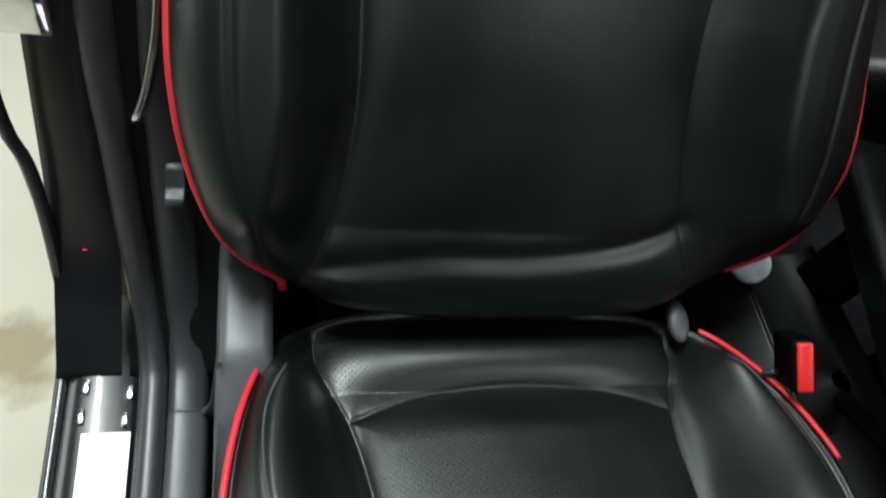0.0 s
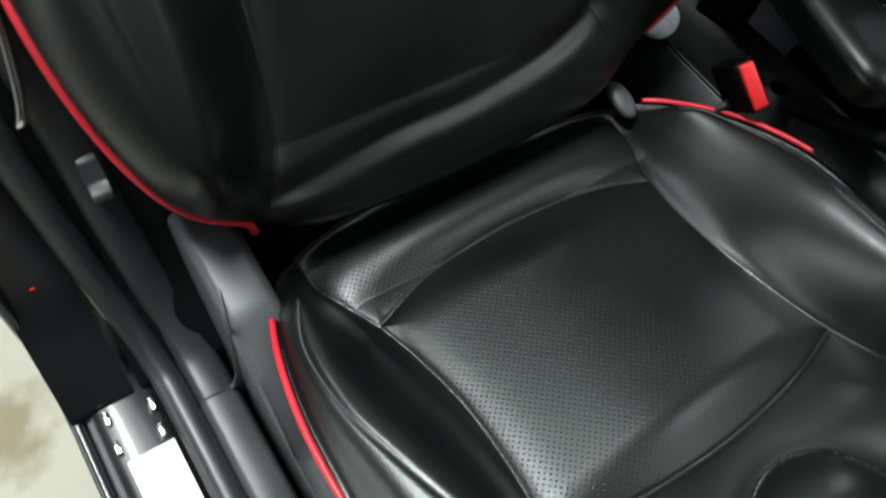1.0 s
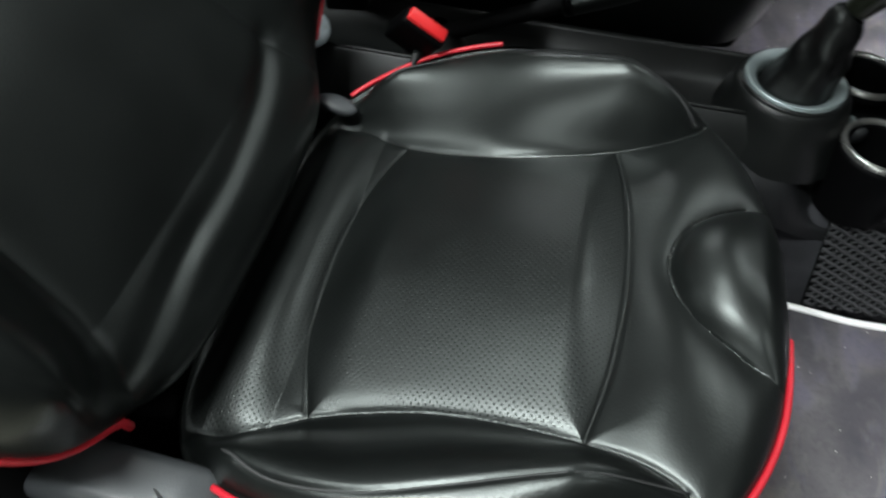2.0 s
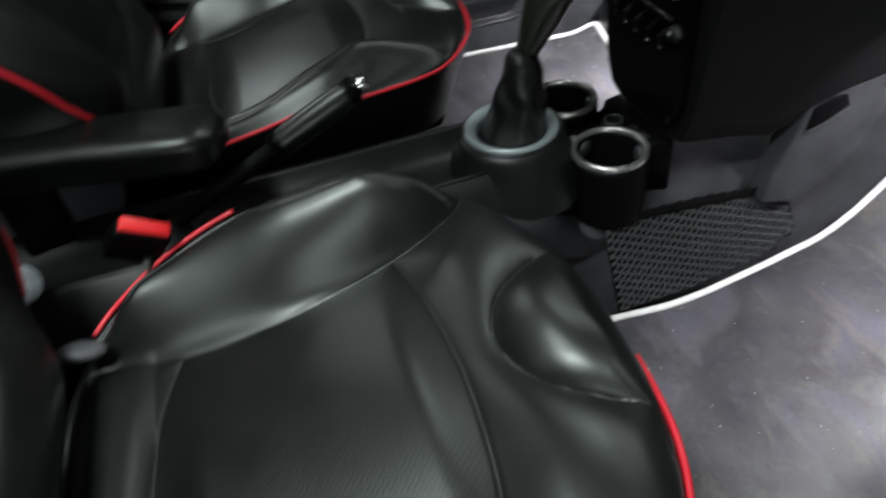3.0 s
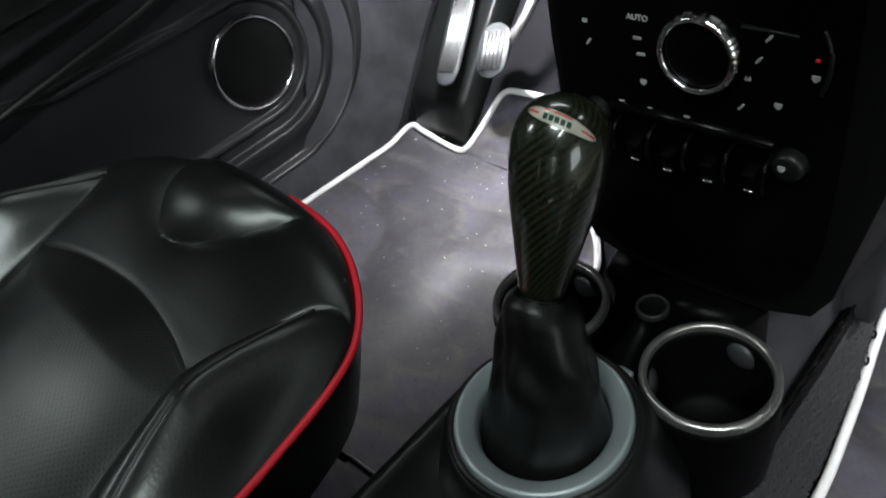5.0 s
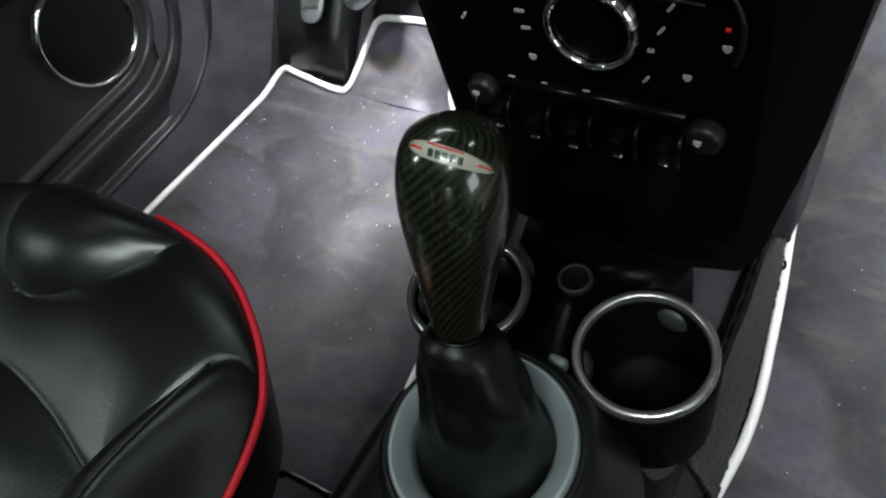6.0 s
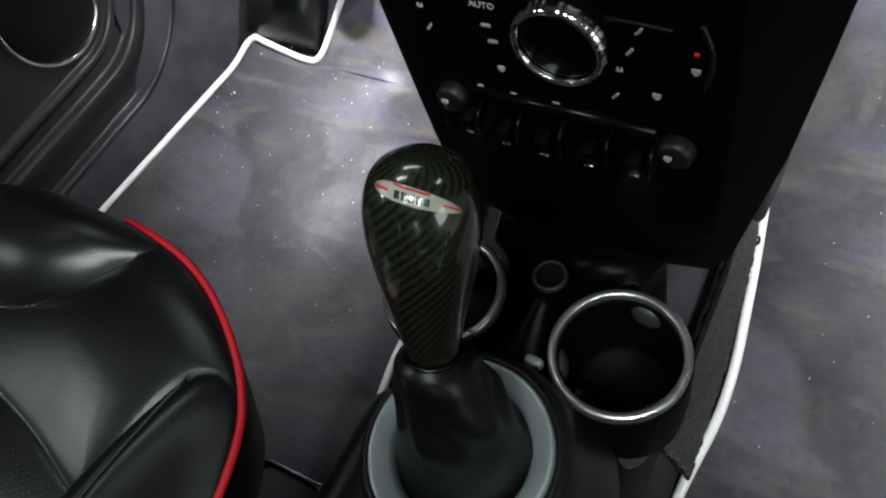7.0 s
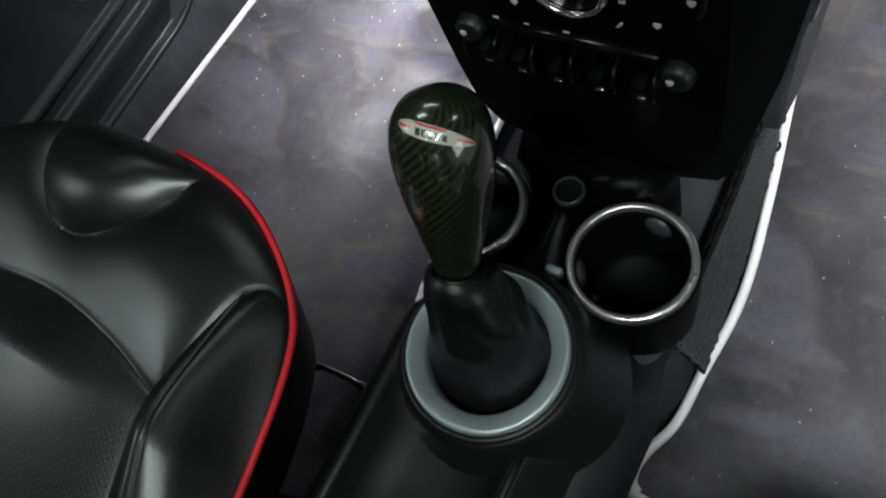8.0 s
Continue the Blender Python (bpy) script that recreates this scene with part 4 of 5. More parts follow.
def console_section(y):
    k = smooth01(0.02, 0.075, y)
    w = 1 - 0.25 * float(k)
    d = -0.04 * float(k)
    r = w * (1 - 0.17 * float(smooth01(-0.22, -0.10, y)))
    return [(-0.127 * w, 0.12), (-0.118 * w, 0.19 + d), (-0.092 * w, 0.245 + d), (-0.080 * w, 0.262 + d), (-0.072 * w, 0.266 + d), (-0.066 * w, 0.262 + d), (-0.058 * w, 0.248 + d), (-0.03 * w, 0.240 + d), (0.0, 0.238 + d), (0.02 * w, 0.240 + d),
            (0.036 * w, 0.250 + d), (0.043 * w, 0.264 + d), (0.048 * w, 0.267 + d), (0.054 * w, 0.263 + d), (0.070 * w, 0.24 + d), (0.10 * r, 0.20 + d), (0.116 * r, 0.165 + d * 0.5), (0.119 * r, 0.13)]


part("console_body", section_sweep(console_section, [-0.62, -0.5, -0.4, -0.3, -0.2, -0.12, -0.07, -0.03, 0.0, 0.02, 0.04, 0.06, 0.075, 0.09]), BLACK_PLASTIC, console)
part("gear_cone", moved(lathe([(0.0925, 0.205), (0.088, 0.222), (0.080, 0.244), (0.074, 0.262), (0.070, 0.276), (0.0665, 0.283), (0.062, 0.286), (0.058, 0.285)], 64), pose(0, 0.007, 0)), BLACK_PLASTIC, console)
ring = part("gear_surround", moved(lathe([(0.0596, 0.2835), (0.0588, 0.2908), (0.0576, 0.2922), (0.0560, 0.2916), (0.0470, 0.2875), (0.0448, 0.2850), (0.0436, 0.272)], 72), pose(0, 0.007, 0)), SILVER_SATIN, console, "satin grey ring round the gear lever")
part("ring_rim", moved(lathe([(0.0650, 0.278), (0.0642, 0.2865), (0.0625, 0.2890), (0.0605, 0.288), (0.0598, 0.282)], 72), pose(0, 0.007, 0)), BLACK_PLASTIC, ring)

def skirt_section(y):
    """Smooth side of the console below the gear cone; it dips under the cup towards the front."""
    dip = 0.060 * float(smooth01(0.015, 0.085, y))
    top = 0.200 + 0.026 * float(smooth01(-0.16, -0.06, y)) - dip
    out = 1.0 - 0.16 * float(smooth01(0.02, 0.09, y))
    return [(0.020, top), (0.055 * out, top - 0.002), (0.080 * out, top - 0.009), (0.096 * out, top - 0.022), (0.1045 * out, top - 0.036 + dip * 0.2), (0.1075 * out, 0.166 - dip * 0.5), (0.1080 * out, 0.150 - dip * 0.5)]


part("console_skirt", section_sweep(skirt_section, [-0.18 + 0.0125 * k for k in range(24)]), SKIRT_PLASTIC, console, "smooth dark grey side of the console")
for cx, cy in ((0.058, 0.1145), (-0.080, 0.1125)):
    cup = part("cup_holder", moved(lathe([(0.0, 0.178), (0.035, 0.178), (0.0395, 0.186), (0.0405, 0.252), (0.0415, 0.256), (0.0480, 0.255), (0.0490, 0.248), (0.0475, 0.20), (0.045, 0.165)], 56), pose(cx, cy, 0)), DEEP_BLACK, console, "deep black cup holder")
    part("cup_ring", moved(lathe([(0.0416, 0.2535), (0.0418, 0.2608), (0.0426, 0.2618), (0.0446, 0.2622), (0.0464, 0.2618), (0.0474, 0.2606), (0.0478, 0.2540)], 64), pose(cx, cy, 0)), CUP_SILVER, cup, "silver trim ring")
    for w in (85, 205, 325):
        part("cup_grip", moved(lathe([(0.0, 0.0050), (0.005, 0.0046), (0.0095, 0.0030), (0.0120, 0.0005), (0.0122, -0.001)], 24), pose(cx, cy, 0.240, 0, 0, w) @ pose(0.0400, 0, 0, 0, -90, 0)), RUBBER, cup, "grey spring tab")
bridge = prism([(-0.032, 0.055), (0.010, 0.055), (0.008, 0.135), (0.020, 0.160), (0.050, 0.172), (0.060, 0.205), (-0.080, 0.205), (-0.072, 0.172), (-0.044, 0.160), (-0.032, 0.135)], 2, 0.165, 0.246, 0.005, 3)
part("console_bridge", bridge, GLOSS_BLACK, console)
socket = part("power_socket", moved(lathe([(0.0, 0.2475), (0.009, 0.2475), (0.0105, 0.2485), (0.0105, 0.2495)], 32), pose(-0.013, 0.156, 0)), MATT_BLACK, console, "covered power socket")
part("socket_ring", moved(lathe([(0.0103, 0.2472), (0.0108, 0.2505), (0.0122, 0.2510), (0.0132, 0.2495), (0.0134, 0.244)], 40), pose(-0.013, 0.156, 0)), RUBBER, socket, "dark grey rim")
part("latch", gbox((-0.002, 0.086, 0.240), (0.012, 0.094, 0.2515), 0.003), SILVER_SATIN, console, "small shiny catch between the cups")

part("console_edge", tube(spline([(0.049, -0.60, 0.2655), (0.049, -0.2, 0.2655), (0.049, -0.045, 0.2655)], 6), 0.0028, 8), BLACK_PLASTIC, console)

# gear lever: boot and knob
AXIS = Vector((-0.010, 0.060, 0.115)).normalized()
lever = thing("gear_lever", LEVER_BASE, "gear lever with glossy carbon-weave knob and black leather boot", "gear lever")


def gear_boot():
    verts, faces = [], []
    seg, n = 96, 44
    top = Vector((-0.005, 0.032, 0.381))
    for i in range(n):
        u = i / (n - 1)
        base = Vector((0.0, 0.008, 0.262))
        mid = base.lerp(top, u ** 0.9)
        r = float(np.interp(u, [0, 0.1, 0.25, 0.45, 0.62, 0.75, 0.88, 0.95, 1.0], [0.0435, 0.0415, 0.0395, 0.0360, 0.0330, 0.0300, 0.0255, 0.0210, 0.0145]))
        r *= 1 + 0.07 * math.sin(u * 13 + 0.6) * (1 - 0.6 * u)
        side = AXIS.cross(Vector((1, 0, 0))).normalized()
        ex = side.cross(AXIS).normalized()
        for k in range(seg):
            w = 2 * math.pi * k / seg
            fold = 1 + (0.08 * math.sin(2 * w + 1.0 + 2.5 * u) + 0.05 * math.sin(5 * w + 5 * u) + 0.02 * math.sin(9 * w - 7 * u)) * math.sin(math.pi * min(1, u * 1.05)) ** 0.8
            for turn_, pitch, depth, wide in ((0.4, 3.2, 0.20, 0.55), (2.3, -2.6, 0.16, 0.5), (3.9, 2.2, 0.20, 0.6), (5.3, -3.4, 0.17, 0.5)):
                gap = (w - turn_ - pitch * (u - 0.6) + math.pi) % (2 * math.pi) - math.pi
                fold -= 0.75 * depth * math.exp(-(gap / wide) ** 2) * math.exp(-((u - 0.60) / 0.18) ** 2)
            fx, fy = math.cos(w) * r * fold, math.sin(w) * r * fold
            flat = Vector((fx, fy, 0))
            lean = ex * fx + side * fy
            verts.append(mid + flat.lerp(lean, u))
    for i in range(n - 1):
        for k in range(seg):
            faces.append((i * seg + k, i * seg + (k + 1) % seg, (i + 1) * seg + (k + 1) % seg, (i + 1) * seg + k))
    return verts, faces


part("boot", gear_boot(), BOOT_LEATHER, lever, "soft black leather boot")
knob_turn = KNOB_TURN.to_4x4()
knob_pose = Matrix.Translation(KNOB_BASE) @ knob_turn
prof = [(0.0, -0.004), (0.0105, -0.004), (0.0136, -0.001), (0.0152, 0.006), (0.0182, 0.020), (0.0216, 0.036), (0.0250, 0.052), (0.0273, 0.067), (0.0281, 0.079), (0.0274, 0.091), (0.0246, 0.101), (0.0196, 0.108), (0.0120, 0.1125), (0.005, 0.1142), (0.0, 0.1145)]
smooth_prof = [(max(0, v.x), v.y) for v in spline([(r, z, 0) for r, z in prof], 4)]
knob = part("knob", moved(lathe(smooth_prof, 64), knob_pose), CARBON, lever, "glossy carbon-weave knob")
part("collar", moved(lathe([(0.0120, -0.012), (0.0158, -0.0105), (0.0166, -0.006), (0.0164, -0.003), (0.0138, -0.0015)], 48), knob_pose), GLOSS_BLACK, lever)


def knob_radius(h):
    return float(np.interp(h, [z for r, z in smooth_prof], [r for r, z in smooth_prof]))


def on_knob(a, h, lift):
    """A point of the knob's skin: a metres round from its rear line, h metres up."""
    r = knob_radius(h)
    q = knob_turn.inverted() @ Vector((0.35, -0.75, 0.3))
    w0 = math.atan2(q.y, q.x)
    w = w0 + a / max(0.014, r)
    return knob_pose @ Vector(((r + lift) * math.cos(w), (r + lift) * math.sin(w), h + lift * 0.4))


def patch(poly, lift, thick=0.0004):
    """A thin printed plate wrapped on the knob."""
    n = len(poly)
    mid = (sum(p[0] for p in poly) / n, sum(p[1] for p in poly) / n)
    verts = [on_knob(*mid, lift + thick)]
    rings = 5
    for i in range(1, rings + 1):
        for a, h in poly:
            verts.append(on_knob(mid[0] + (a - mid[0]) * i / rings, mid[1] + (h - mid[1]) * i / rings, lift + thick))
    verts += [on_knob(a, h, -0.0004) for a, h in poly]
    faces = [(0, 1 + k, 1 + (k + 1) % n) for k in range(n)]
    for i in range(rings):
        for k in range(n):
            j = (k + 1) % n
            faces.append((1 + i * n + k, 1 + i * n + j, 1 + (i + 1) * n + j, 1 + (i + 1) * n + k))
    return verts, faces


def oval(ca, ch, ra, rh, n=28):
    return [(ca + ra * math.cos(2 * math.pi * k / n), ch + rh * math.sin(2 * math.pi * k / n)) for k in range(n)]


def label_at(poly):
    """Emblem coordinates (along, across) to the knob's skin; the emblem leans a little."""
    return [(0.003 + x, 0.1035 + y - 0.26 * x - 8.0 * x * x) for x, y in poly]


emblem = part("emblem", patch(label_at(oval(0.0, 0.0, 0.0210, 0.0034)), 0.0003), CREAM, knob, "cream oval emblem with short dark bars and thin red lines")
for k in range(5):
    x = -0.0095 + k * 0.0032
    part("emblem_bar", patch(label_at([(x, -0.0019), (x + 0.0024, -0.0019), (x + 0.0026, 0.0010), (x + 0.0002, 0.0010)]), 0.0005), GREEN_PRINT, emblem)
for x0, x1, y0, y1 in ((-0.010, 0.006, 0.0024, 0.0030), (0.0115, 0.0195, -0.0004, 0.0005), (-0.0195, -0.0125, -0.0004, 0.0005)):
    part("emblem_line", patch(label_at([(x0, y0), ((x0 + x1) / 2, y0), (x1, y0), (x1, y1), ((x0 + x1) / 2, y1), (x0, y1)]), 0.0005), RED_PRINT, emblem)

# handbrake
brake = thing("handbrake", (0.0, -0.38, 0.24), "black handbrake lever with a chrome release button", "handbrake")
HB0, HB1 = Vector((-0.012, -0.180, 0.381)), Vector((0.0, -0.420, 0.275))
part("lever_arm", tube([HB1, HB1.lerp(HB0, 0.66)], 0.0105, 14), MATT_BLACK, brake)
grip = part("grip", tube(spline([HB1.lerp(HB0, 0.58), HB1.lerp(HB0, 0.66), HB1.lerp(HB0, 0.8), HB1.lerp(HB0, 0.93), HB0], 6), 0.016, 20, radii=[0.0155 + 0.0025 * math.sin(k / 24 * math.pi) for k in range(25)]), BLACK_LEATHER, brake, "leather grip")
tip = (HB0 - HB1).normalized()
part("grip_ring", tube([HB0 - tip * 0.004, HB0 + tip * 0.008], 0.0162, 20), GLOSS_BLACK, grip)
part("grip_ring", tube([HB1.lerp(HB0, 0.59), HB1.lerp(HB0, 0.63)], 0.0172, 20), GLOSS_BLACK, grip)
part("release_button", tube([HB0 + tip * 0.006, HB0 + tip * 0.018, HB0 + tip * 0.022], 0.0095, 20, radii=[0.0095, 0.0095, 0.0075]), CHROME, brake, "chrome release button")
part("lever_gaiter", moved(lathe([(0.045, 0.0), (0.040, 0.012), (0.030, 0.026), (0.02, 0.04), (0.012, 0.05)], 32), pose(0.0, -0.43, 0.238)), BOOT_LEATHER, brake)

# centre armrest
arm = thing("armrest", (-0.05, -0.55, 0.24), "folding black leather armrest between the front seats", "armrest")
A0, A1 = Vector((-0.002, -0.325, 0.372)), Vector((-0.095, -0.68, 0.372))


def armrest_pad():
    verts, faces = [], []
    d = (A1 - A0).normalized()
    s = Vector((-d.y, d.x, 0))
    sec = 28
    us = [0, 0.01, 0.03, 0.06, 0.1, 0.2, 0.35, 0.5, 0.65, 0.8, 0.92, 1.0]
    for u in us:
        k = math.sqrt(max(0.0, 1 - (1 - min(1, u / 0.1)) ** 2)) * 0.9 + 0.1
        c = A0.lerp(A1, u)
        for i in range(sec):
            w = 2 * math.pi * i / sec
            cx, cz = math.cos(w), math.sin(w)
            px = math.copysign(abs(cx) ** 0.6, cx) * 0.046 * k
            pz = math.copysign(abs(cz) ** 0.6, cz) * 0.026 * k
            if abs(cz) < 0.15:
                px *= 0.90
            verts.append(c + s * px + Vector((0, 0, pz)))
    for i in range(len(us) - 1):
        for k in range(sec):
            faces.append((i * sec + k, i * sec + (k + 1) % sec, (i + 1) * sec + (k + 1) % sec, (i + 1) * sec + k))
    faces += [tuple(range(sec)), tuple(range((len(us) - 1) * sec, len(us) * sec))]
    return verts, faces


part("arm_pad", armrest_pad(), BLACK_LEATHER, arm)
part("arm_pillar", prism([(-0.12, -0.62), (-0.05, -0.60), (-0.06, -0.54), (-0.11, -0.55)], 2, 0.22, 0.36, 0.006), BLACK_PLASTIC, arm)

# seat belt buckle
buckle = thing("belt_buckle", (0.11, -0.42, 0.17), "black seat belt buckle with bright red release button", "seat belt buckle")
turn = pose(0.112, -0.419, 0.358, -38, 22, -10)
part("buckle_body", moved(gbox((-0.012, -0.027, -0.055), (0.012, 0.027, 0.0), 0.005, 3), turn), DEEP_BLACK, buckle)
part("release_button", moved(gbox((-0.0075, -0.024, -0.002), (0.0075, 0.024, 0.005), 0.002, 2), turn), RED_PLASTIC, buckle, "bright red release button")
part("buckle_stalk", tube([(0.115, -0.46, 0.16), (0.112, -0.44, 0.27), (0.108, -0.43, 0.32)], 0.011, 10, flat=0.5), BLACK_PLASTIC, buckle)


# ---------------------------------------------------------------- centre stack
stack = thing("centre_stack", (0.0, 0.19, 0.25), "glossy black centre stack with climate controls and toggle switches", "centre stack")


def shield(w, top, bottom, round_):
    pts = [(-w, top), (-w * 1.02, (top + bottom) / 2), (-w * 0.98, bottom + round_), (-w * 0.86, bottom + round_ * 0.35), (-w * 0.6, bottom), (0.0, bottom - 0.004),
           (w * 0.6, bottom), (w * 0.86, bottom + round_ * 0.35), (w * 0.98, bottom + round_), (w * 1.02, (top + bottom) / 2), (w, top)]
    return [(v.x, v.y) for v in spline([(x, z, 0) for x, z in pts], 5)]


def stack_body():
    """Deep housing that narrows forward, closed at its back."""
    outer = [(-0.108, 0.60), (-0.110, 0.45), (-0.108, 0.34), (-0.104, 0.29), (-0.090, 0.262), (-0.06, 0.252), (0.0, 0.250), (0.06, 0.254), (0.092, 0.266), (0.104, 0.290), (0.113, 0.34), (0.124, 0.40), (0.131, 0.46), (0.146, 0.60)]
    verts, faces = [], []
    layers = [(0.192, 1.0, 0.0), (0.20, 1.0, -0.003), (0.26, 1.0, -0.012), (0.32, 0.98, -0.028), (0.42, 0.98, 0.0), (0.55, 0.98, 0.02)]
    for y, k, dz in layers:
        for x, z in outer:
            verts.append((x * k, y - 0.0 * z, z + dz))
    n = len(outer)
    for i in range(len(layers) - 1):
        for j in range(n - 1):
            faces.append((i * n + j, i * n + j + 1, (i + 1) * n + j + 1, (i + 1) * n + j))
    faces.append(tuple(range(n)))
    faces.append(tuple(range((len(layers) - 1) * n, len(layers) * n)))
    return verts, faces


part("stack_housing", stack_body(), MATT_BLACK, stack, "matt black housing", smooth=False)
face = part("control_face", prism(shield(0.094, 0.60, 0.275, 0.05), 1, 0.183, 0.194, 0.003, 2), GLOSS_BLACK, stack, "glossy black control panel", smooth=False)
FY = 0.183


def knurled(profile, place, teeth=30):
    """A turned ring whose outer faces are cut into shallow flats."""
    verts, faces = lathe(profile, teeth * 4)
    cut = []
    for v in verts:
        w = math.atan2(v.y, v.x)
        k = 1 - 0.016 * abs(math.sin(w * teeth / 2)) * (1 if math.hypot(v.x, v.y) > 0.0225 else 0)
        cut.append(Vector((v.x * k, v.y * k, v.z)))
    return moved((cut, faces), place)


dial = part("display_dial", moved(lathe([(0.0, 0.003), (0.0195, 0.003), (0.0215, 0.002), (0.0215, 0.0)], 40), pose(0.010, FY, 0.461, 90, 0, 0)), GLOSS_BLACK, stack, "round black display")
part("dial_ring", knurled([(0.0212, 0.0), (0.0216, 0.005), (0.0230, 0.0068), (0.0252, 0.0058), (0.0266, 0.0030), (0.0270, 0.0)], pose(0.010, FY, 0.461, 90, 0, 0)), CHROME, dial, "knurled chrome ring")


def strokes(x, z, marks):
    """A printed sign made of small strokes: (across, up, half width, half height, turn)."""
    return merged(*[moved(gbox((-w, -0.0010, -h), (w, 0.0006, h), 0.0002, 1), pose(x + a, FY, z + b, 0, r, 0)) for a, b, w, h, r in marks])


OVAL_SIGN = [(0.0, 0.0, 0.0028, 0.0009, 0), (-0.0022, -0.0004, 0.0009, 0.0007, 20)]
SHIELD_SIGN = [(0.0, 0.0005, 0.0022, 0.0013, 0), (0.0, -0.0014, 0.0011, 0.0007, 0)]
FAN_SIGN = [(0.0008, 0.0012, 0.0007, 0.0014, 40), (-0.0008, -0.0010, 0.0007, 0.0014, 40), (0.0, 0.0, 0.0013, 0.0004, -20)]
HOOK_SIGN = [(-0.0010, 0.0, 0.0005, 0.0012, 15), (0.0006, -0.0009, 0.0014, 0.0004, 0), (0.0014, 0.0004, 0.0005, 0.0008, -10)]
BOX_SIGN = [(0.0, 0.0010, 0.0019, 0.0004, 0), (0.0, -0.0010, 0.0019, 0.0004, 0), (-0.0016, 0.0, 0.0004, 0.0013, 0), (0.0015, 0.0, 0.0006, 0.0013, 0)]
for x, z, sign in ((-0.032, 0.464, OVAL_SIGN), (-0.030, 0.453, OVAL_SIGN), (-0.029, 0.433, SHIELD_SIGN), (-0.025, 0.413, BOX_SIGN), (0.002, 0.413, SHIELD_SIGN), (0.038, 0.431, FAN_SIGN), (0.060, 0.437, SHIELD_SIGN),
                   (0.052, 0.478, FAN_SIGN), (0.047, 0.464, FAN_SIGN), (0.041, 0.451, HOOK_SIGN), (0.079, 0.459, SHIELD_SIGN), (-0.047, 0.4135, BOX_SIGN), (0.053, 0.4115, BOX_SIGN), (-0.072, 0.470, HOOK_SIGN), (-0.070, 0.455, FAN_SIGN)):
    part("key_mark", strokes(x, z, sign), ICON, face, "small pale printed sign", smooth=False)
part("warning_mark", strokes(0.079, 0.470, [(0.0, 0.0, 0.0012, 0.0009, 0)]), RED_PLASTIC, face, "tiny red sign", smooth=False)
part("side_grip", tube(spline([(0.081, FY - 0.001, 0.488), (0.0865, FY - 0.003, 0.476), (0.0865, FY - 0.003, 0.462), (0.083, FY - 0.001, 0.450)], 6), 0.0014, 8), BLACK_PLASTIC, face)
part("key_line", tube([(0.036, FY - 0.0005, 0.4835), (0.068, FY - 0.0005, 0.482)], 0.0011, 6), BLACK_PLASTIC, face)
auto = bpy.data.curves.new("auto", "FONT")
auto.body, auto.size, auto.align_x, auto.extrude = "AUTO", 0.0055, "CENTER", 0.0003
word = new("auto_text", auto)
word.parent = face
word.matrix_basis = Matrix.Translation(-at_world(face)) @ pose(-0.031, FY - 0.0012, 0.4765, 90, 0, 0)
auto.materials.append(ICON)

part("toggle_rail", tube([(-0.055, FY - 0.0005, 0.4105), (0.060, FY - 0.0005, 0.4105)], 0.0042, 12, flat=0.9), GLOSS_RAIL, stack, "glossy black rail")
# toggle switches in a row, with guards between them
for x, z in ((-0.059, 0.381), (-0.034, 0.378), (-0.008, 0.377), (0.021, 0.378), (0.049, 0.380)):
    t = part("toggle_switch", moved(gbox((-0.0045, -0.010, -0.008), (0.0045, 0.002, 0.008), 0.002, 3), pose(x, FY, z + 0.006, 18, 0, 0)), DEEP_BLACK, stack, "black toggle switch")
    part("toggle_tip", moved(gbox((-0.0030, -0.0116, -0.0084), (0.0030, -0.0092, -0.0062), 0.0009, 2), pose(x, FY, z + 0.006, 18, 0, 0)), CHROME, t, "bright metal tip")
for x in (-0.070, -0.047, -0.020, 0.007, 0.035, 0.060):
    arch = spline([(x, FY, 0.404), (x, FY - 0.011, 0.400), (x, FY - 0.014, 0.390), (x, FY - 0.011, 0.380), (x, FY, 0.376)], 6)
    part("toggle_guard", tube(arch, 0.0013, 8), GLOSS_RAIL, stack, "glossy guard loop")
for x, z in ((-0.068, 0.402), (0.071, 0.400)):
    h = part("heater_button", moved(lathe([(0.0, 0.009), (0.0072, 0.009), (0.0098, 0.0065), (0.0105, 0.0)], 40), pose(x, FY, z, 90, 0, 0)), BLACK_PLASTIC, stack, "round seat heater button")
    part("key_mark", moved(strokes(x - 0.002, z + 0.001, SHIELD_SIGN), pose(0, -0.0092, 0)), ICON, h, smooth=False)

# footwell side panel beside the stack
PANEL_EDGE = [(0.325, 0.130), (0.333, 0.180), (0.352, 0.232), (0.366, 0.270), (0.382, 0.280), (0.43, 0.286), (0.470, 0.291), (0.488, 0.282), (0.494, 0.262), (0.488, 0.235), (0.46, 0.185), (0.42, 0.140), (0.38, 0.115)]
side_panel = structure("footwell_panel", prism(PANEL_EDGE, 0, 0.066, 0.100, 0.006, 3), TUNNEL_CARPET, "grey trim panel at the side of the footwell", "trim panel")
# a recess drawn flat: a dark plate gives its shade, a bead its edge
RECESS = [(0.366, 0.236), (0.392, 0.243), (0.424, 0.259), (0.417, 0.276), (0.395, 0.278), (0.371, 0.268)]
hatch = part("hatch", prism(RECESS, 0, 0.096, 0.1025, 0.002, 2), DEEP_BLACK, side_panel, "small dark hatch")
part("recess_edge", tube(spline([(0.1025, y, z) for y, z in RECESS[:3]], 5), 0.0016, 6), RUBBER, hatch, "pale lower edge")
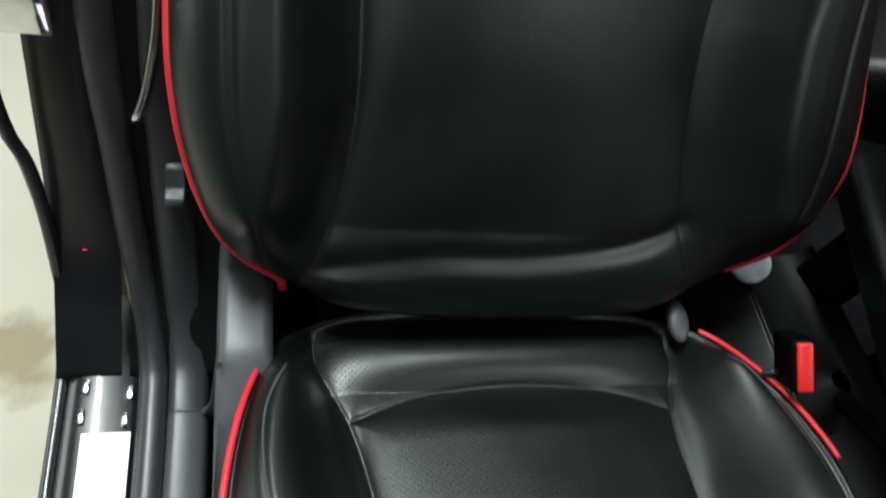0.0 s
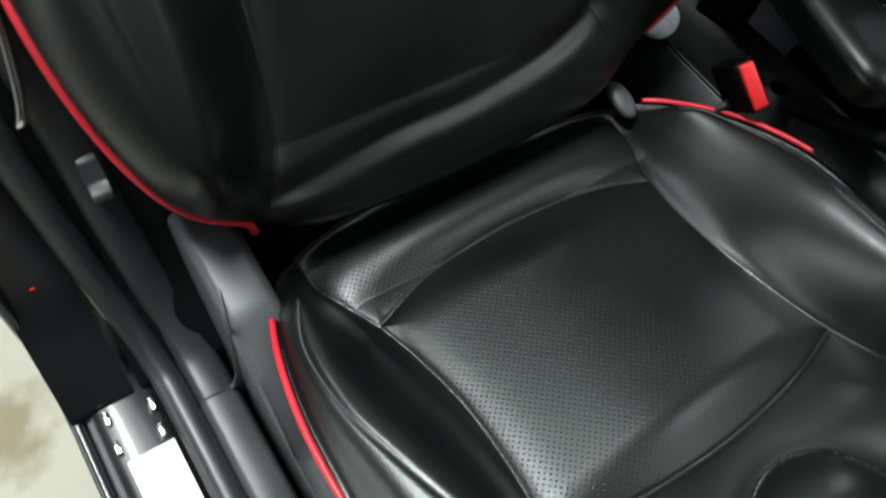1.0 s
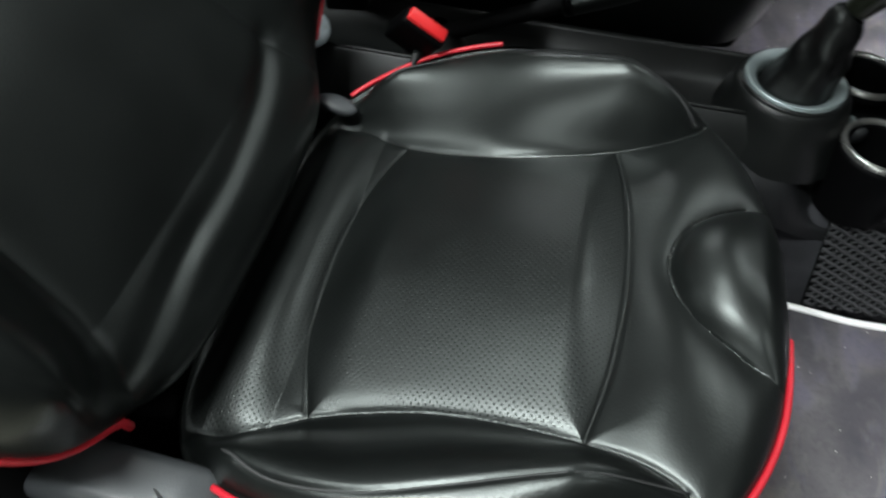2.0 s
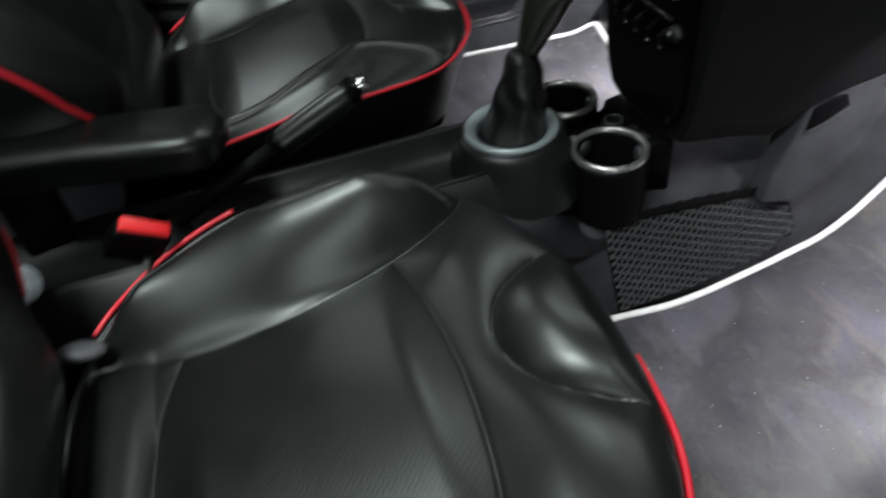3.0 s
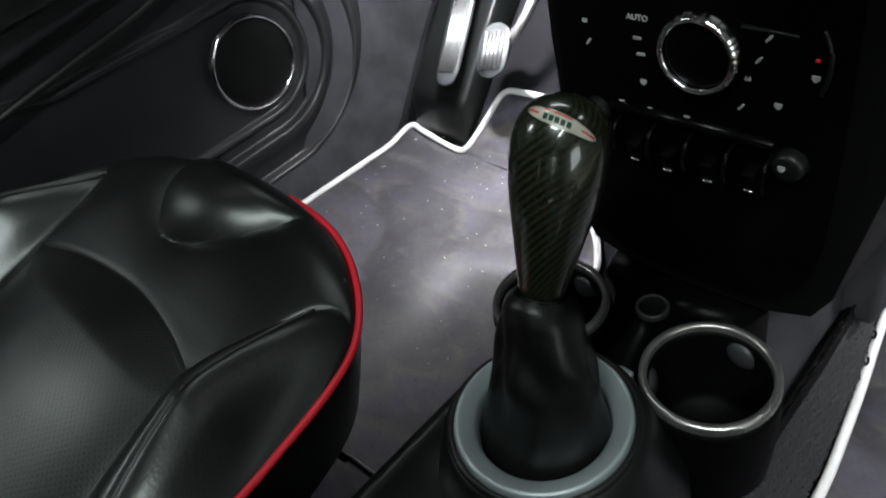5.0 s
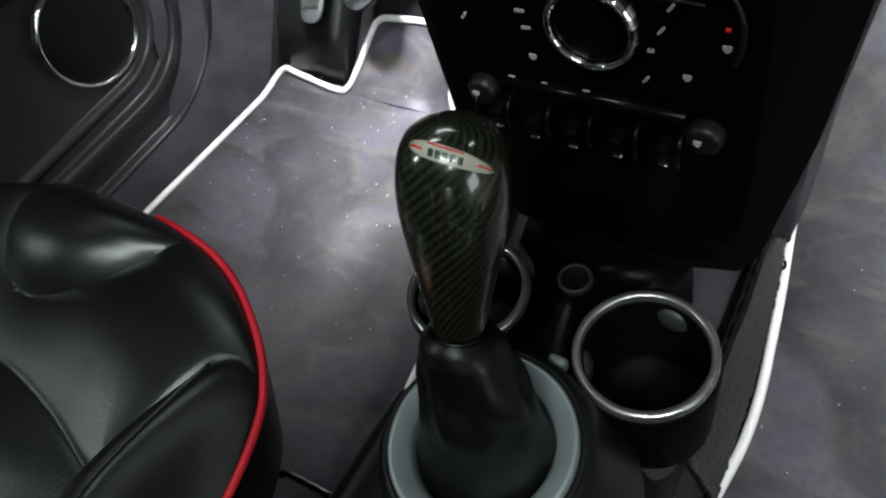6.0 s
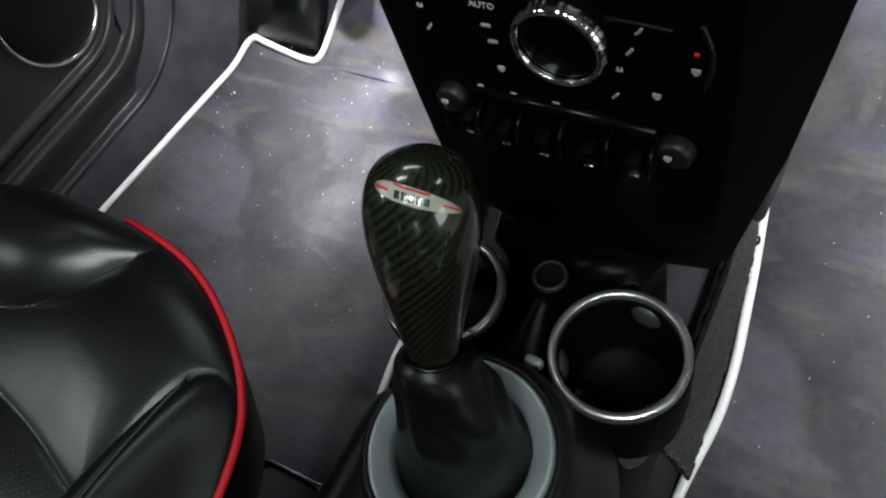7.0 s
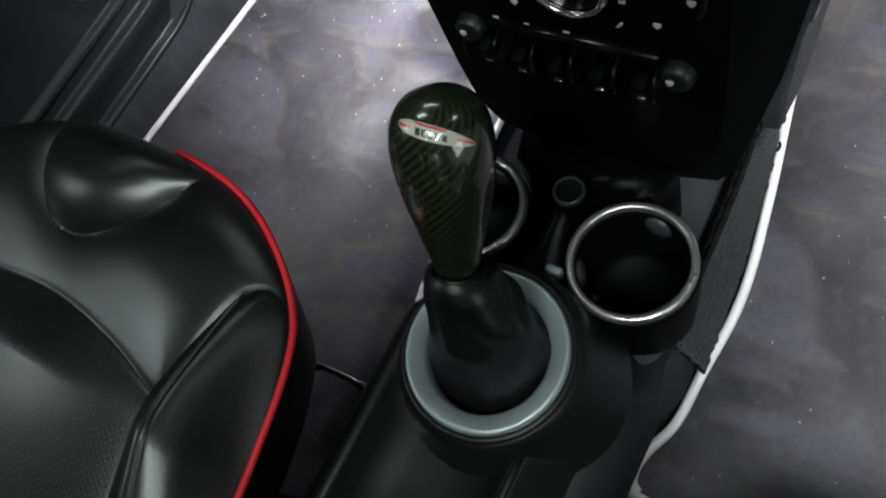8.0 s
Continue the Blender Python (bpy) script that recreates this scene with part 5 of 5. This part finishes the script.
# dark disc in place of a shaded hole
part("screw", moved(lathe([(0.0, 0.0016), (0.0030, 0.0014), (0.0040, 0.0)], 20), pose(0.1002, 0.476, 0.276, 0, 90, 0)), DEEP_BLACK, side_panel, "dark screw head")

# storage net on the tunnel's side
net = thing("storage_net", (0.105, 0.24, 0.0), "black elastic storage net on the tunnel side", "storage net")
NET_OUTLINE = [(0.091, 0.174), (0.24, 0.160), (0.380, 0.130), (0.408, 0.050), (0.36, 0.020), (0.24, 0.014), (0.116, 0.014)]   # y, z


def on_net(y, z, lift=0.003):
    """The net leans on the tunnel's side, whose foot stands further out than its top."""
    x = 0.1095 - 0.048 * (y - 0.1) - 0.06 * max(0.0, y - 0.24) - 0.13 * z
    return Vector((x + lift, y, z))


def clipped(y0, z0, dy, dz, steps=90):
    """The run of a straight strand that lies inside the net's outline."""
    pts = np.array([(y0 + dy * (k / steps), z0 + dz * (k / steps)) for k in range(steps + 1)])
    keep = inside(pts, NET_OUTLINE)
    return [tuple(p) for p, k in zip(pts, keep) if k]


# black sheet that stands in for the shade inside the pocket
part("net_shade", ([on_net(y, z, 0.0005) for y, z in NET_OUTLINE], [tuple(range(len(NET_OUTLINE)))]), MATT_BLACK, net, "black cloth behind the net")
for k in range(32):
    run = clipped(0.02, 0.030 + 0.0125 * k, 0.42, -0.42 * 0.48, 140)
    if len(run) > 3:
        pts = [on_net(y, z, 0.0045 + 0.0010 * math.sin(y * 700 + k)) for y, z in run[::2] + run[-1:]]
        part("strand", tube(pts, 0.0022, 6), NET_CORD, net)
for k in range(46):
    run = clipped(-0.10 + 0.0122 * k, -0.01, 0.155, 0.2)
    if len(run) > 3:
        part("cross_strand", tube([on_net(y, z, 0.0045 + 0.0010 * math.sin(y * 700 + k + 3)) for y, z in run[::2] + run[-1:]], 0.0019, 5), NET_CORD, net)
edge = [on_net(y, z, 0.004) for y, z in NET_OUTLINE]
HEM = [(0.092, 0.173), (0.165, 0.1685), (0.24, 0.1595), (0.31, 0.146), (0.378, 0.1295)]
hem = [on_net(y, z + 0.002, 0.0075) for y, z in HEM] + [on_net(y, z - 0.008, 0.0090) for y, z in HEM] + [on_net(y, z - 0.010, 0.003) for y, z in HEM]
part("hem", (hem, [(r * 5 + k, r * 5 + k + 1, r * 5 + k + 6, r * 5 + k + 5) for r in range(2) for k in range(4)]), MATT_BLACK, net, "wide black elastic hem")
part("edge_cord", tube(edge[-1:] + edge[:4], 0.0022, 8), MATT_BLACK, net)
for a, b, n in ((0, 1, 6), (1, 2, 7), (3, 4, 2)):
    for k in range(n):
        p = edge[a].lerp(edge[b], (k + 0.5) / n)
        up = 1 if a < 2 else -0.4
        part("cord_loop", tube(spline([p + Vector((0.002, -0.005, 0)), p + Vector((0.004, -0.002, 0.006 * up)), p + Vector((0.004, 0.003, 0.006 * up)), p + Vector((0.002, 0.006, 0))], 4), 0.0015, 6), MATT_BLACK, net)


# ---------------------------------------------------------------- driver's footwell
rest = thing("footrest", (-0.67, 0.52, 0.0), "black footrest with ribbed aluminium plate", "footrest")
part("footrest_body", prism([(0.484, 0.0), (0.495, 0.09), (0.62, 0.222), (0.75, 0.352), (0.80, 0.352), (0.80, 0.31)], 0, -0.715, -0.585, 0.010, 3), BLACK_PLASTIC, rest)


def ribbed_pad(w, h, ribs, round_):
    return prism([(v.x, v.y) for v in spline([(-w * round_, -h, 0), (w * round_, -h, 0), (w, -h * 0.6, 0), (w, h * 0.6, 0), (w * round_, h, 0), (-w * round_, h, 0), (-w, h * 0.6, 0), (-w, -h * 0.6, 0)], 4, True)], 2, 0.0, 0.005, 0.0015)


def pad_ribs(w, h, ribs):
    return merged(*[tube([((k + 0.5) / ribs * 1.5 * w - 0.75 * w, -h * 0.82, 0.006), ((k + 0.5) / ribs * 1.5 * w - 0.75 * w, h * 0.82, 0.006)], 0.0031, 8) for k in range(ribs)])


plate_pose = pose(-0.616, 0.546, 0.186, 45, 0, 0) @ pose(0, 0, 0, 0, 0, 8)
plate = part("foot_plate", moved(ribbed_pad(0.022, 0.082, 5, 0.6), plate_pose), GREY_PLASTIC, rest, "ribbed aluminium plate")
part("rib", moved(pad_ribs(0.022, 0.078, 5), plate_pose), ALUMINIUM, plate)
pedal = thing("clutch_pedal", (-0.49, 0.62, 0.48), "aluminium clutch pedal with black rubber ribs", "pedal")
pedal_pose = pose(-0.528, 0.535, 0.177, 45, 0, 0) @ pose(0, 0, 0, 0, 0, 12)
pp = part("pedal_pad", moved(ribbed_pad(0.027, 0.041, 5, 0.35), pedal_pose), GREY_PLASTIC, pedal, "ribbed aluminium pad")
part("rib", moved(pad_ribs(0.027, 0.036, 5), pedal_pose), ALUMINIUM, pp)
part("pedal_arm", tube(spline([(-0.515, 0.548, 0.185), (-0.495, 0.575, 0.215), (-0.49, 0.63, 0.28), (-0.49, 0.66, 0.42), (-0.49, 0.62, 0.50)], 6), 0.008, 10), ALUMINIUM, pedal, "grey metal arm")

for place, target, watts in FOOT_LAMPS:
    fl = thing("footwell_lamp", (place[0], place[1], 0.44), "small white footwell lamp under the dashboard", "lamp", "footwell lamps")
    part("lamp_housing", gbox((place[0] - 0.036, place[1] - 0.02, place[2] + 0.004), (place[0] + 0.036, place[1] + 0.02, place[2] + 0.02), 0.002), BLACK_PLASTIC, fl)
    part("lamp_lens", gbox((place[0] - 0.03, place[1] - 0.015, place[2] + 0.001), (place[0] + 0.03, place[1] + 0.015, place[2] + 0.0045), 0.001), LENS_GLOW, fl)

# ---------------------------------------------------------------- door sill details
plate = thing("sill_plate", (0.752, -0.25, 0.172), "white sticker plate on the glossy black door sill", "sill plate")
part("plate_sheet", gbox((0.7290, -0.446, 0.1725), (0.7720, -0.12, 0.1745), 0.0008), WHITE_LABEL, plate)
# small chrome boxes that stand in for glints on the sill's rails
for x, y in ((0.733, -0.485), (0.772, -0.492), (0.735, -0.458), (0.7735, -0.462)):
    tagged(part("sill_clip", gbox((x - 0.0025, y - 0.007, 0.171), (x + 0.0025, y + 0.007, 0.1765), 0.001), CHROME, None), "small bright metal clip on the sill", "clip", "sill clips")
tagged(part("warning_spot", moved(lathe([(0.0, 0.0015), (0.0025, 0.0013), (0.0032, 0.0)], 16), pose(0.772, -0.5855, 0.27, 72, 0, 0)), RED_PLASTIC, None), "tiny orange-red plug in the black pillar", "plug")
rod = thing("belt_guide", (0.705, -0.62, 0.20), "grey metal seat belt guide rod at the pillar", "belt guide")
part("guide_rod", tube(spline([(0.722, -0.620, 0.417), (0.718, -0.618, 0.424), (0.711, -0.626, 0.446), (0.702, -0.642, 0.497), (0.699, -0.665, 0.56)], 6), 0.0038, 8), CHROME, rod)
part("guide_foot", prism([(-0.612, 0.338), (-0.590, 0.340), (-0.586, 0.346), (-0.588, 0.352), (-0.600, 0.354), (-0.606, 0.372), (-0.613, 0.374)], 0, 0.684, 0.700, 0.002, 2), GREY_PLASTIC, rod, "grey plastic foot")
striker = thing("door_striker", (0.79, -0.645, 0.47), "bright metal door striker on the pillar", "door striker")
part("striker_plate", gbox((0.772, -0.665, 0.474), (0.812, -0.640, 0.520), 0.003), CHROME, striker)

# rear bench, dim behind the front seats
bench = thing("rear_bench", (0.0, -1.1, 0.0), "black leather rear bench in the dark", "rear bench")
part("bench_seat", gbox((-0.58, -1.42, 0.0), (0.58, -0.92, 0.30), 0.05, 4), BLACK_LEATHER, bench)
part("bench_back", moved(gbox((-0.58, -0.08, -0.05), (0.58, 0.08, 0.55), 0.05, 4), pose(0, -1.38, 0.28, 18, 0, 0)), BLACK_LEATHER, bench)


# ---------------------------------------------------------------- crumbs on the mats
def crumbs():
    rng = random.Random(11)
    out = []
    for lo, hi, start, n in (((-0.74, 0.10), (-0.26, 0.55), 0.47, 90), ((0.12, -0.02), (0.58, 0.62), 0.495, 90)):
        for _ in range(n):
            x, y, s = rng.uniform(lo[0], hi[0]), rng.uniform(lo[1], hi[1]), rng.uniform(0.0006, 0.0014)
            z = floor_height(y, start)
            out.append(moved(([Vector((-1, -1, -0.6)), Vector((1, -1, -0.6)), Vector((0.2, 1.2, -0.6)), Vector((0, 0, 1))], [(0, 1, 2), (0, 1, 3), (1, 2, 3), (0, 2, 3)]), pose(x, y, z - 0.001, 0, 0, rng.uniform(0, 360)) @ Matrix.Scale(s, 4)))
    return merged(*out)


tagged(part("crumbs", crumbs(), CRUMB, None, smooth=False), "pale crumbs and dust scattered on the mats", "crumbs", kind="stuff")
